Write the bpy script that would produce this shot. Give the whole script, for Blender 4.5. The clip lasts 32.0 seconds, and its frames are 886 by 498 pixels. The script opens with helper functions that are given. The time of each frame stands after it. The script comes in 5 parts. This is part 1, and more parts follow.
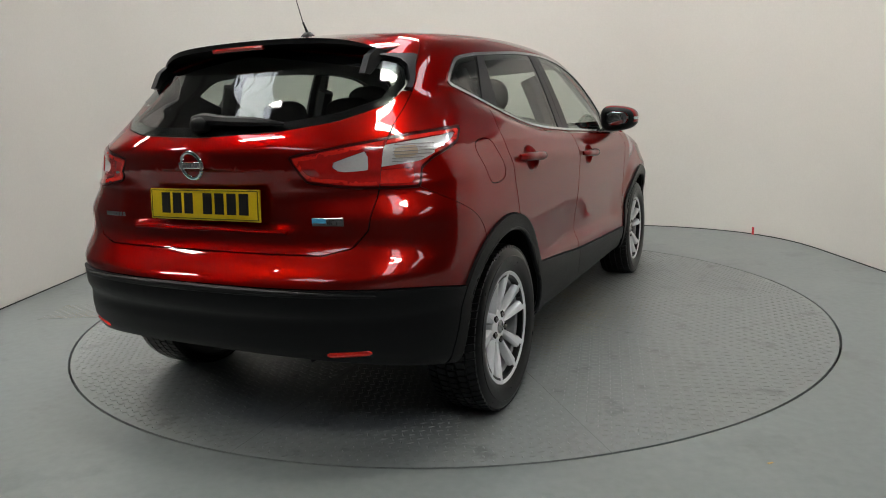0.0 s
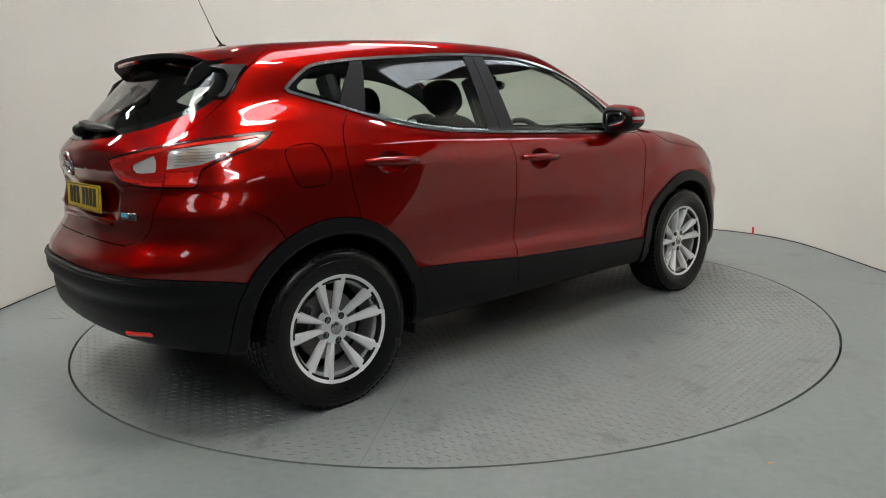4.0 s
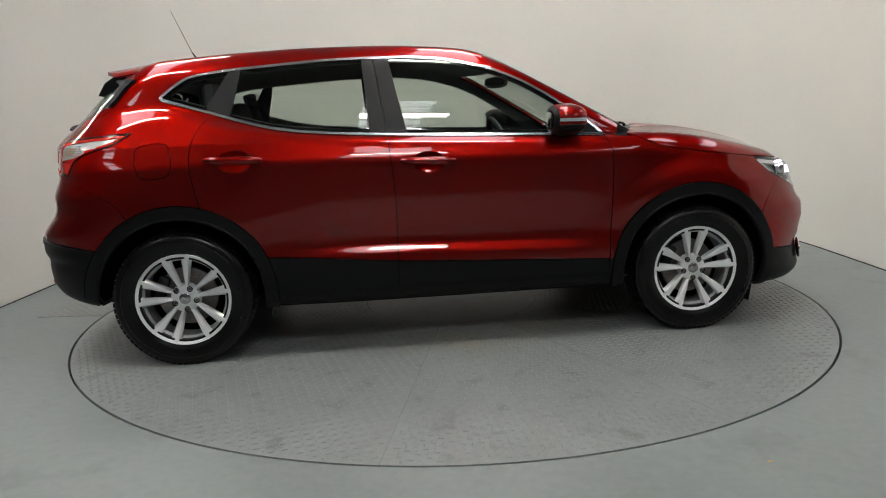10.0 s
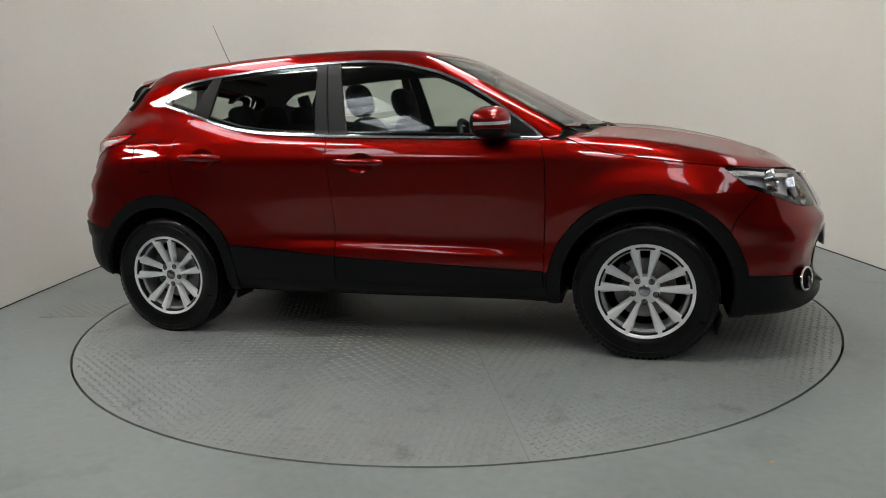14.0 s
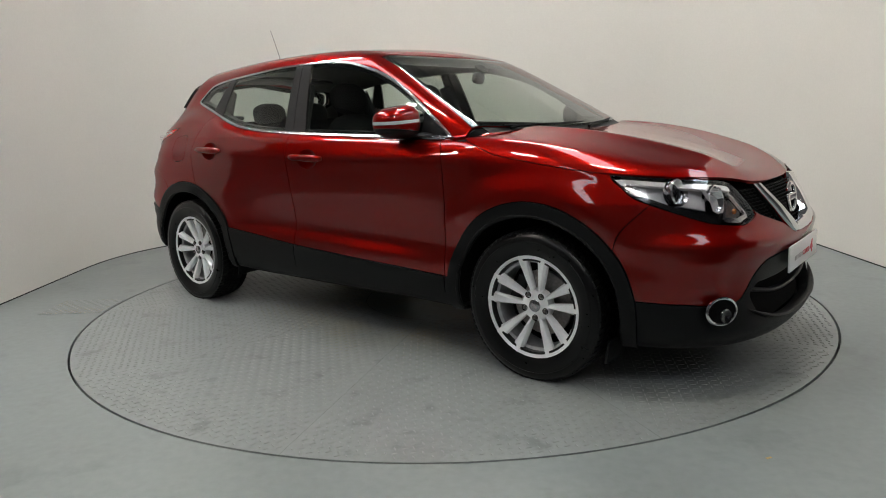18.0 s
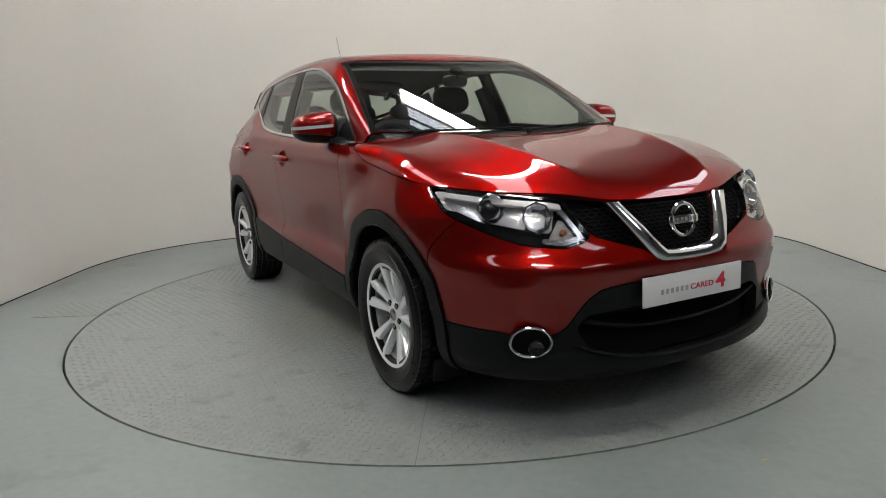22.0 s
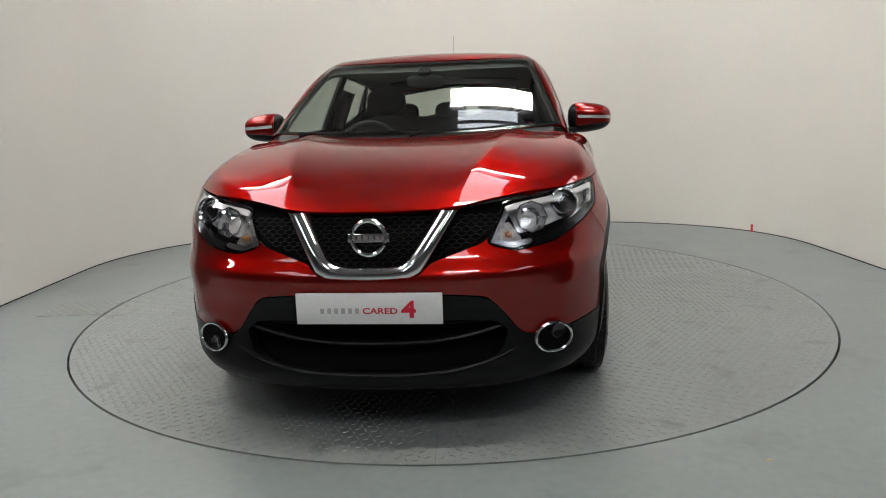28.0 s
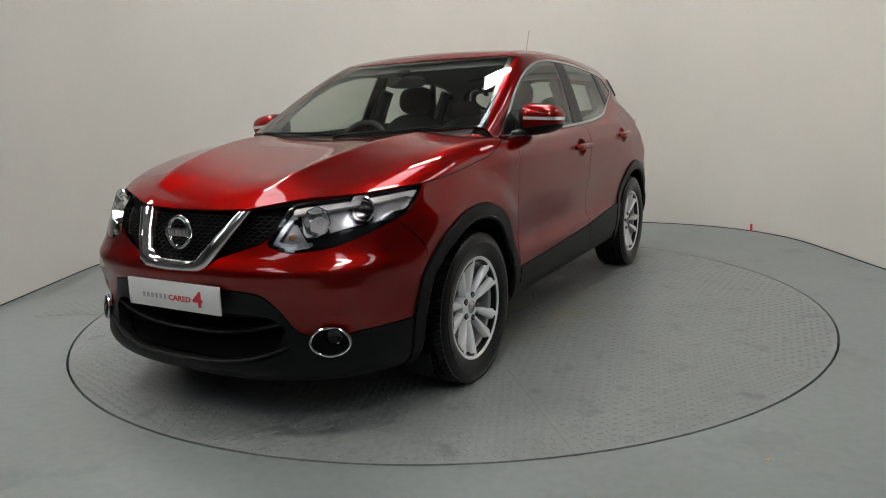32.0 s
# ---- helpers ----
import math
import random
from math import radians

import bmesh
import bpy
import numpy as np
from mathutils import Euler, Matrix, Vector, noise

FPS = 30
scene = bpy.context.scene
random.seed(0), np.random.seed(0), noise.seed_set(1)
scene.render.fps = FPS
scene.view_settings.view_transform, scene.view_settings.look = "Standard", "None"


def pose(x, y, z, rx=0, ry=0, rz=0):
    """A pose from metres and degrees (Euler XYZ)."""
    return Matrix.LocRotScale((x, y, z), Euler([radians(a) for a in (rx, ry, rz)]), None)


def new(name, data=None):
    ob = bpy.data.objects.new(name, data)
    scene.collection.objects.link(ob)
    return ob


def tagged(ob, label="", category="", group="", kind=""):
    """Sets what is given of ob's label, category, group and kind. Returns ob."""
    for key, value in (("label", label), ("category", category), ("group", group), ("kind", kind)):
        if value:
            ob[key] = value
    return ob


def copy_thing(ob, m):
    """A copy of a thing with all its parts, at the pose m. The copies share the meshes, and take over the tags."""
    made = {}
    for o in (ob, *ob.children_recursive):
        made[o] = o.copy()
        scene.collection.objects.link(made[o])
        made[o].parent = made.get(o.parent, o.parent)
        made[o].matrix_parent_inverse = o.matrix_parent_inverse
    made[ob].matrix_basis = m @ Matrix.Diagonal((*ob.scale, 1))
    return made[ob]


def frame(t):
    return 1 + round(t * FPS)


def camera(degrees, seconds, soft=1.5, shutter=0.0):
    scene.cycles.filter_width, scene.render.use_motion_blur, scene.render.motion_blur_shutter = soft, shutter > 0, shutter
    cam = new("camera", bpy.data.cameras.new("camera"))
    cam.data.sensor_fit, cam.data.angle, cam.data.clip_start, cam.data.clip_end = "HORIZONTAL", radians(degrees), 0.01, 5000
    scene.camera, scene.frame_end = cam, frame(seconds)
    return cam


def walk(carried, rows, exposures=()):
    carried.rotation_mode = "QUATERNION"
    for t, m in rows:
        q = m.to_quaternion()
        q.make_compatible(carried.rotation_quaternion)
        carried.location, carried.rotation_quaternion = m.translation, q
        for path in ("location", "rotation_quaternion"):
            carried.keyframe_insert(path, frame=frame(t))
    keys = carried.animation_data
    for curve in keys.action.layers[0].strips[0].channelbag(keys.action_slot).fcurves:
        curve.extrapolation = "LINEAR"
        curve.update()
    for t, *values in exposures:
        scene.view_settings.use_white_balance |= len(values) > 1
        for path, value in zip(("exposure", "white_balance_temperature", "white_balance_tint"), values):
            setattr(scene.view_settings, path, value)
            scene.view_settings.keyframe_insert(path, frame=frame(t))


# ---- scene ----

# camera: stands still on its tripod, with a slight sway
CAM_H, CAM_D = 1.167, 4.405
TABLE_R = 2.227


def eye_pose(dx=0.0, dy=0.0):
    """Camera pose; dx, dy: sway in thousandths of the picture's focal length."""
    yaw, pitch = math.radians(0.50) + dx / 1222, math.radians(-10.81) + dy / 1222
    m = Euler((math.pi / 2 + pitch, 0, yaw)).to_matrix().to_4x4()
    return Matrix.Translation((0, -CAM_D, CAM_H)) @ m @ pose(0, 0, 0, 0, 0, ROLL)


ROLL = -2.02
SWAY = [(0, 1, 5), (3, 1, 5), (6, 1, 4.5), (8, 1, 4), (10, 1, 2), (12, 3, 2), (14, 4, 3), (17, 2, 0), (18, 0, -3),
        (20, -2, -2), (22, -7, 1), (24, -6, 2), (25.5, -6, 2), (27.5, -4, 1), (28.2, 0, 0), (30, 0, -0.5), (32, -1.5, -0.5)]
cam = camera(65.37, 32.0, soft=1.0)
walk(cam, [(t, eye_pose(dx, dy)) for t, dx, dy in SWAY],
     exposures=[(0, -0.26), (3, -0.14), (6, -0.18), (7, -0.28), (9, -0.29), (11, -0.23), (13, -0.38), (14.5, -0.38), (17, -0.29),
                (19, -0.19), (21, -0.21), (23, -0.28), (25, -0.19), (28, -0.12), (30, -0.25), (32, -0.41)])

# ---------------------------------------------------------------- light
world = bpy.data.worlds.new("world")
scene.world = world
world.use_nodes = True
wn = world.node_tree
sky = wn.nodes.new("ShaderNodeTexSky")
sky.sky_type, sky.sun_disc, sky.sun_elevation = "NISHITA", False, radians(40)
wn.links.new(sky.outputs[0], wn.nodes["Background"].inputs[0])
wn.nodes["Background"].inputs[1].default_value = 0.05


# ---------------------------------------------------------------- materials
def mat(name, color, rough=0.5, metal=0.0, grain=0.0, scale=40.0, bump=0.0, coat=0.0, stain=0.0, stain_scale=2.0,
        tint=None, spots=0.0, spot_scale=5.0, trans=0.0, emit=None, strength=0.0, ior=1.5, spec=0.5, rough_var=0.0):
    """A node material with fine grain, broad stains and relief in object space."""
    m = bpy.data.materials.new(name)
    m.use_nodes = True
    nt = m.node_tree
    b = nt.nodes["Principled BSDF"]
    b.inputs["Roughness"].default_value, b.inputs["Metallic"].default_value = rough, metal
    b.inputs["Coat Weight"].default_value, b.inputs["Coat Roughness"].default_value = coat, 0.02
    b.inputs["Transmission Weight"].default_value, b.inputs["IOR"].default_value = trans, ior
    b.inputs["Specular IOR Level"].default_value = spec
    b.inputs["Base Color"].default_value = (*color, 1)
    co = nt.nodes.new("ShaderNodeTexCoord")
    if grain or stain:
        last = None
        for amount, sc, detail in ((grain, scale, 4), (stain, stain_scale, 6)):
            if not amount:
                continue
            n = nt.nodes.new("ShaderNodeTexNoise")
            n.inputs["Scale"].default_value, n.inputs["Detail"].default_value = sc, detail
            nt.links.new(co.outputs["Object"], n.inputs["Vector"])
            r = nt.nodes.new("ShaderNodeMapRange")
            r.inputs["From Min"].default_value, r.inputs["From Max"].default_value = 0.3, 0.7
            r.inputs["To Min"].default_value, r.inputs["To Max"].default_value = 1 - amount, 1 + amount
            nt.links.new(n.outputs["Fac"], r.inputs["Value"])
            mix = nt.nodes.new("ShaderNodeVectorMath")
            mix.operation = "SCALE"
            if last is None:
                mix.inputs[0].default_value = color
            else:
                nt.links.new(last, mix.inputs[0])
            nt.links.new(r.outputs[0], mix.inputs["Scale"])
            last = mix.outputs[0]
            if rough_var:
                q = nt.nodes.new("ShaderNodeMapRange")
                q.inputs["From Min"].default_value, q.inputs["From Max"].default_value = 0.3, 0.7
                q.inputs["To Min"].default_value, q.inputs["To Max"].default_value = rough - rough_var, rough + rough_var
                nt.links.new(n.outputs["Fac"], q.inputs["Value"])
                nt.links.new(q.outputs[0], b.inputs["Roughness"])
        if spots:
            n = nt.nodes.new("ShaderNodeTexNoise")
            n.inputs["Scale"].default_value, n.inputs["Detail"].default_value, n.inputs["Roughness"].default_value = spot_scale, 5, 0.62
            nt.links.new(co.outputs["Object"], n.inputs["Vector"])
            r = nt.nodes.new("ShaderNodeMapRange")
            r.inputs["From Min"].default_value, r.inputs["From Max"].default_value = 0.57, 0.68
            r.inputs["To Min"].default_value, r.inputs["To Max"].default_value = 1.0, 1 - spots
            nt.links.new(n.outputs["Fac"], r.inputs["Value"])
            mix = nt.nodes.new("ShaderNodeVectorMath")
            mix.operation = "SCALE"
            nt.links.new(last, mix.inputs[0])
            nt.links.new(r.outputs[0], mix.inputs["Scale"])
            last = mix.outputs[0]
        nt.links.new(last, b.inputs["Base Color"])
    if bump:
        n = nt.nodes.new("ShaderNodeTexNoise")
        n.inputs["Scale"].default_value, n.inputs["Detail"].default_value = scale * 2, 3
        nt.links.new(co.outputs["Object"], n.inputs["Vector"])
        bn = nt.nodes.new("ShaderNodeBump")
        bn.inputs["Strength"].default_value, bn.inputs["Distance"].default_value = bump, 0.002
        nt.links.new(n.outputs["Fac"], bn.inputs["Height"])
        nt.links.new(bn.outputs[0], b.inputs["Normal"])
    if tint:
        b.inputs["Specular Tint"].default_value = (*tint, 1)
    if emit:
        b.inputs["Emission Color"].default_value = (*emit, 1)
        b.inputs["Emission Strength"].default_value = strength
    return m


def glass(name, tint, rough=0.0, gloss=0.075):
    """Thin automotive glass: mostly see-through with mirror gloss by Fresnel."""
    m = bpy.data.materials.new(name)
    m.use_nodes = True
    nt = m.node_tree
    out = nt.nodes["Material Output"]
    nt.nodes.remove(nt.nodes["Principled BSDF"])
    tr, gl = nt.nodes.new("ShaderNodeBsdfTransparent"), nt.nodes.new("ShaderNodeBsdfGlossy")
    tr.inputs[0].default_value = (*tint, 1)
    gl.inputs["Roughness"].default_value = rough
    fr = nt.nodes.new("ShaderNodeLayerWeight")
    fr.inputs[0].default_value = 0.5
    pw, ma = nt.nodes.new("ShaderNodeMath"), nt.nodes.new("ShaderNodeMath")
    pw.operation, ma.operation = "POWER", "MULTIPLY_ADD"
    pw.inputs[1].default_value = 4.5
    ma.inputs[1].default_value, ma.inputs[2].default_value = 0.92, gloss
    nt.links.new(fr.outputs["Facing"], pw.inputs[0])
    nt.links.new(pw.outputs[0], ma.inputs[0])
    mx = nt.nodes.new("ShaderNodeMixShader")
    nt.links.new(ma.outputs[0], mx.inputs[0])
    nt.links.new(tr.outputs[0], mx.inputs[1])
    nt.links.new(gl.outputs[0], mx.inputs[2])
    nt.links.new(mx.outputs[0], out.inputs[0])
    return m


M_PAINT = mat("metallic_red_paint", (0.235, 0.0036, 0.0018), rough=0.36, metal=0.9, grain=0.10, scale=900, coat=1.0, tint=(0.42, 0.010, 0.006), spec=0.0)
M_PAINT.node_tree.nodes["Principled BSDF"].inputs["Coat IOR"].default_value = 1.5
M_PAINT.node_tree.nodes["Principled BSDF"].inputs["Coat Roughness"].default_value = 0.008
M_CLAD = mat("textured_black_plastic", (0.0045, 0.0048, 0.005), rough=0.44, grain=0.15, scale=300, bump=0.2, spec=0.2)
M_GLOSSBLACK = mat("gloss_black_trim", (0.006, 0.006, 0.007), rough=0.12, coat=0.6)
M_PILLAR = mat("satin_pillar_film", (0.014, 0.014, 0.015), rough=0.45, spec=0.3)
# near-black for dark parts, and for sheets that stand in for cavity shade
M_DARK = mat("dark_parts_and_cavity_shade", (0.0025, 0.0025, 0.0025), rough=0.9, spec=0.1)
M_CHROME = mat("chrome", (0.82, 0.82, 0.83), rough=0.07, metal=1.0)
M_SATIN = mat("satin_silver_trim", (0.55, 0.55, 0.56), rough=0.22, metal=1.0)
M_ALLOY = mat("silver_alloy_paint", (0.88, 0.89, 0.90), rough=0.30, metal=0.25, grain=0.05, scale=600, coat=0.4)
M_RUBBER = mat("tyre_rubber", (0.003, 0.003, 0.003), rough=0.30, spec=0.3, grain=0.15, scale=30, bump=0.02, rough_var=0.03)
M_STEEL = mat("brake_steel", (0.30, 0.28, 0.27), rough=0.4, metal=1.0, grain=0.2, scale=80)
M_GLASS = glass("clear_window_glass", (0.74, 0.80, 0.755), gloss=0.055)
M_PRIVACY = glass("rear_window_glass", (0.62, 0.67, 0.64), gloss=0.05)
M_LENS = glass("lamp_lens", (0.96, 0.96, 0.97), gloss=0.04)
M_FABRIC = mat("black_seat_cloth", (0.018, 0.018, 0.02), rough=0.9, grain=0.3, scale=200, bump=0.3)
M_TRIM = mat("dark_cabin_plastic", (0.03, 0.03, 0.032), rough=0.6, grain=0.15, scale=150, bump=0.2)
M_HEADLINER = mat("grey_headliner", (0.17, 0.17, 0.165), rough=0.95, grain=0.1, scale=200)
M_REDLENS = mat("red_lamp_lens", (0.42, 0.007, 0.005), rough=0.15, spec=0.5, coat=1.0, grain=0.06, scale=60)
M_DARKRED = mat("dark_red_lens", (0.05, 0.002, 0.002), rough=0.2, spec=0.3, coat=0.2)
M_REDGLOW = mat("bright_red_reflector", (0.72, 0.018, 0.010), rough=0.15, spec=0.5, coat=1.0, grain=0.08, scale=90)
M_CLEARLENS = mat("clear_lamp_reflector", (0.80, 0.80, 0.81), rough=0.16, metal=0.35, coat=0.5)
M_RIBBED = mat("ribbed_clear_lens", (0.72, 0.71, 0.70), rough=0.14, metal=0.25, coat=0.8, grain=0.04, scale=140)
M_MESH = mat("dark_grille_plastic", (0.003, 0.003, 0.003), rough=0.5, spec=0.12)
M_BARREL = mat("dull_wheel_barrel", (0.42, 0.42, 0.43), rough=0.4, metal=0.4, grain=0.1, scale=60)
M_AMBERLENS = mat("amber_tinted_ribs", (0.50, 0.40, 0.29), rough=0.2, coat=0.6)
M_AMBER = mat("amber_bulb_glass", (0.40, 0.16, 0.05), rough=0.2, coat=0.5)
M_PLATE_Y = mat("yellow_plate", (0.72, 0.50, 0.01), rough=0.35, grain=0.04, scale=120)
M_PLATE_W = mat("white_plate", (0.80, 0.80, 0.79), rough=0.35, grain=0.03, scale=120)
M_INK = mat("black_ink", (0.01, 0.01, 0.01), rough=0.4)
M_INKGREY = mat("grey_ink", (0.22, 0.20, 0.21), rough=0.4)
M_INKPALE = mat("pale_grey_ink", (0.42, 0.41, 0.41), rough=0.4)
M_INKRED = mat("red_ink", (0.62, 0.02, 0.05), rough=0.4)
M_BLUE = mat("pale_blue_badge", (0.08, 0.38, 0.62), rough=0.25)
M_WALL = mat("cream_painted_wall", (0.665, 0.645, 0.60), rough=0.65, grain=0.02, scale=60, bump=0.05, stain=0.03, stain_scale=0.7)
M_FLOOR = mat("grey_floor_paint", (0.185, 0.206, 0.203), rough=0.40, grain=0.06, scale=25, bump=0.08, stain=0.10, stain_scale=1.3, rough_var=0.08, spots=0.16, spot_scale=3.0)
M_TABLE = mat("grey_painted_steel_plate", (0.200, 0.216, 0.212), rough=0.38, grain=0.08, scale=30, bump=0.05, stain=0.09, stain_scale=2.2, rough_var=0.06, spots=0.32, spot_scale=6.0)
M_LUG = mat("worn_tread_paint", (0.222, 0.233, 0.227), rough=0.30, grain=0.1, scale=60)
M_SEAM = mat("dark_seam", (0.02, 0.02, 0.02), rough=0.8)
M_CEIL = mat("pale_roof_sheet", (0.42, 0.42, 0.43), rough=0.7, grain=0.05, scale=20)
M_HALLFLOOR = mat("dark_hall_concrete", (0.045, 0.045, 0.045), rough=0.6, grain=0.2, scale=6, stain=0.3, stain_scale=0.8)
M_HALLPALE = mat("pale_hall_paint", (0.58, 0.56, 0.52), rough=0.7, grain=0.03, scale=10, stain=0.05, stain_scale=0.6)
M_HALL = mat("dim_hall_paint", (0.07, 0.07, 0.07), rough=0.8, grain=0.05, scale=10)
M_BEAM = mat("grey_steel_beam", (0.20, 0.20, 0.21), rough=0.6)
M_TUBE = mat("strip_light_glow", (0.9, 0.9, 0.9), emit=(1.0, 0.945, 0.855), strength=84.0)
M_SKYLIGHT = mat("rooflight_glow", (0.8, 0.85, 0.9), emit=(0.88, 0.93, 1.0), strength=7.5)
M_MARK = mat("red_marker_tape", (0.55, 0.02, 0.03), rough=0.5)
M_SPECK = mat("ochre_paint_chip", (0.45, 0.28, 0.10), rough=0.6)




def worn_centre(m, tan, radius):
    """Paint worn to a tan primer in patches, out to a radius from the middle of the deck."""
    nt = m.node_tree
    b = nt.nodes["Principled BSDF"]
    paint = b.inputs["Base Color"].links[0].from_socket
    co = nt.nodes.new("ShaderNodeTexCoord")
    far = nt.nodes.new("ShaderNodeVectorMath")
    far.operation = "LENGTH"
    nt.links.new(co.outputs["Object"], far.inputs[0])
    fade = nt.nodes.new("ShaderNodeMapRange")
    fade.inputs["From Min"].default_value, fade.inputs["From Max"].default_value = radius, radius * 0.55
    nt.links.new(far.outputs["Value"], fade.inputs["Value"])
    n = nt.nodes.new("ShaderNodeTexNoise")
    n.inputs["Scale"].default_value, n.inputs["Detail"].default_value = 3.5, 8
    nt.links.new(co.outputs["Object"], n.inputs["Vector"])
    patch = nt.nodes.new("ShaderNodeMapRange")
    patch.inputs["From Min"].default_value, patch.inputs["From Max"].default_value = 0.42, 0.62
    patch.inputs["To Max"].default_value = 0.75
    nt.links.new(n.outputs["Fac"], patch.inputs["Value"])
    both_f = nt.nodes.new("ShaderNodeMath")
    both_f.operation = "MULTIPLY"
    nt.links.new(fade.outputs[0], both_f.inputs[0])
    nt.links.new(patch.outputs[0], both_f.inputs[1])
    mix = nt.nodes.new("ShaderNodeMix")
    mix.data_type = "RGBA"
    nt.links.new(both_f.outputs[0], mix.inputs[0])
    nt.links.new(paint, mix.inputs[6])
    mix.inputs[7].default_value = (*tan, 1)
    nt.links.new(mix.outputs[2], b.inputs["Base Color"])


worn_centre(M_LUG, (0.32, 0.25, 0.13), 1.35)
worn_centre(M_TABLE, (0.22, 0.195, 0.13), 1.15)


# ---------------------------------------------------------------- mesh helpers
def mesh_object(name, verts, faces, material, parent=None, label="", smooth=True, normals=None):
    me = bpy.data.meshes.new(name)
    me.from_pydata([tuple(v) for v in verts], [], [tuple(f) for f in faces])
    me.materials.append(material)
    if smooth:
        me.polygons.foreach_set("use_smooth", np.ones(len(me.polygons), dtype=bool))
    if normals is not None:
        me.normals_split_custom_set_from_vertices([tuple(n) for n in normals])
    me.update()
    ob = new(name, me)
    ob.parent = parent
    if label:
        ob["label"] = label
    return ob


def part(name, bm, material, parent, label="", smooth=True):
    """Link a bmesh as one mesh object under a thing or a part."""
    me = bpy.data.meshes.new(name)
    bmesh.ops.recalc_face_normals(bm, faces=bm.faces)
    for f in bm.faces:
        f.smooth = smooth
    bm.to_mesh(me)
    bm.free()
    me.materials.append(material)
    if smooth:
        me.set_sharp_from_angle(angle=radians(35))
    ob = new(name, me)
    ob.parent = parent
    if label:
        ob["label"] = label
    return ob


def share(ob, m, parent):
    """Another object on the same mesh, at the pose m under parent."""
    o = new(ob.name.split(".")[0], ob.data)
    o.parent = parent
    o.matrix_basis = m
    return o


def empty(name, parent=None):
    e = new(name)
    e.empty_display_size = 0.1
    e.parent = parent
    return e


def box(bm, size, m, bevel=0.0, segs=2):
    r = bmesh.ops.create_cube(bm, size=1.0, matrix=m @ Matrix.Diagonal((*size, 1)))
    if bevel:
        edges = list({e for v in r["verts"] for e in v.link_edges})
        bmesh.ops.bevel(bm, geom=edges, offset=bevel, segments=segs, profile=0.5, affect="EDGES")


def tube(bm, pts, radius, sides=8, closed=False, squash=1.0):
    """A round bar along points; radius may be one number or one per point."""
    n = len(pts)
    pts = [Vector(p) for p in pts]
    rad = [radius] * n if isinstance(radius, (int, float)) else [float(r) for r in radius]
    rings, up = [], Vector((0, 0, 1))
    for i, p in enumerate(pts):
        a, b = (pts[i - 1], pts[(i + 1) % n]) if closed else (pts[max(0, i - 1)], pts[min(n - 1, i + 1)])
        d = (b - a).normalized()
        s = d.cross(up) if abs(d.z) < 0.95 else d.cross(Vector((0, 1, 0)))
        s.normalize()
        t = s.cross(d)
        rings.append([bm.verts.new(p + rad[i] * (math.cos(k) * s + squash * math.sin(k) * t))
                      for k in (2 * math.pi * j / sides for j in range(sides))])
    for i in range(n if closed else n - 1):
        r, q = rings[i], rings[(i + 1) % n]
        for j in range(sides):
            bm.faces.new((r[j], r[(j + 1) % sides], q[(j + 1) % sides], q[j]))
    if not closed:
        bm.faces.new(rings[0]), bm.faces.new(rings[-1][::-1])


def revolve(bm, profile, sides, axis="y", centre=(0, 0, 0), closed=True):
    """Turn a profile of (radius, height) round an axis."""
    rings = []
    for r, h in profile:
        ring = []
        for k in range(sides):
            a = 2 * math.pi * k / sides
            c, s = r * math.cos(a), r * math.sin(a)
            p = {"y": (c, h, s), "z": (c, s, h), "x": (h, c, s)}[axis]
            ring.append(bm.verts.new(Vector(p) + Vector(centre)))
        rings.append(ring)
    pairs = list(zip(rings, rings[1:])) + ([(rings[-1], rings[0])] if closed else [])
    for a, b in pairs:
        for k in range(sides):
            bm.faces.new((a[k], a[(k + 1) % sides], b[(k + 1) % sides], b[k]))


def prism(bm, outline, y0, y1, place):
    """Extrude a closed 2D outline from depth y0 to y1; place(u, v, d) gives the point."""
    a = [bm.verts.new(place(u, v, y0)) for u, v in outline]
    b = [bm.verts.new(place(u, v, y1)) for u, v in outline]
    n = len(outline)
    for i in range(n):
        bm.faces.new((a[i], a[(i + 1) % n], b[(i + 1) % n], b[i]))
    bm.faces.new(b), bm.faces.new(a[::-1])


# ---------------------------------------------------------------- smooth functions
def spl(x, xs, ys):
    """Cubic through control values, flat beyond the ends."""
    xs, ys = np.asarray(xs, float), np.asarray(ys, float)
    x = np.clip(np.asarray(x, float), xs[0], xs[-1])
    m = np.gradient(ys, xs)
    i = np.clip(np.searchsorted(xs, x, side="right") - 1, 0, len(xs) - 2)
    h = xs[i + 1] - xs[i]
    t = (x - xs[i]) / h
    return ((2 * t**3 - 3 * t**2 + 1) * ys[i] + (t**3 - 2 * t**2 + t) * h * m[i]
            + (3 * t**2 - 2 * t**3) * ys[i + 1] + (t**3 - t**2) * h * m[i + 1])


def smin(a, b, k):
    h = np.maximum(k - np.abs(a - b), 0) / k
    return np.minimum(a, b) - h * h * k / 4


def smax(a, b, k):
    return -smin(-a, -b, k)


def step(x, a, b):
    t = np.clip((x - a) / (b - a), 0, 1)
    return t * t * (3 - 2 * t)


def rounded(points, n=6, tight=0.5):
    """A closed outline with its corners rounded by chord cutting."""
    p = np.asarray(points, float)
    for _ in range(n):
        q = np.roll(p, -1, 0)
        c = tight if _ == 0 else 0.25
        p = np.stack([p + c * 0.5 * (q - p) if _ == 0 else p + c * (q - p),
                      q - c * 0.5 * (q - p) if _ == 0 else q - c * (q - p)], 1).reshape(-1, 2)
        if len(p) > 130:
            break
    return p


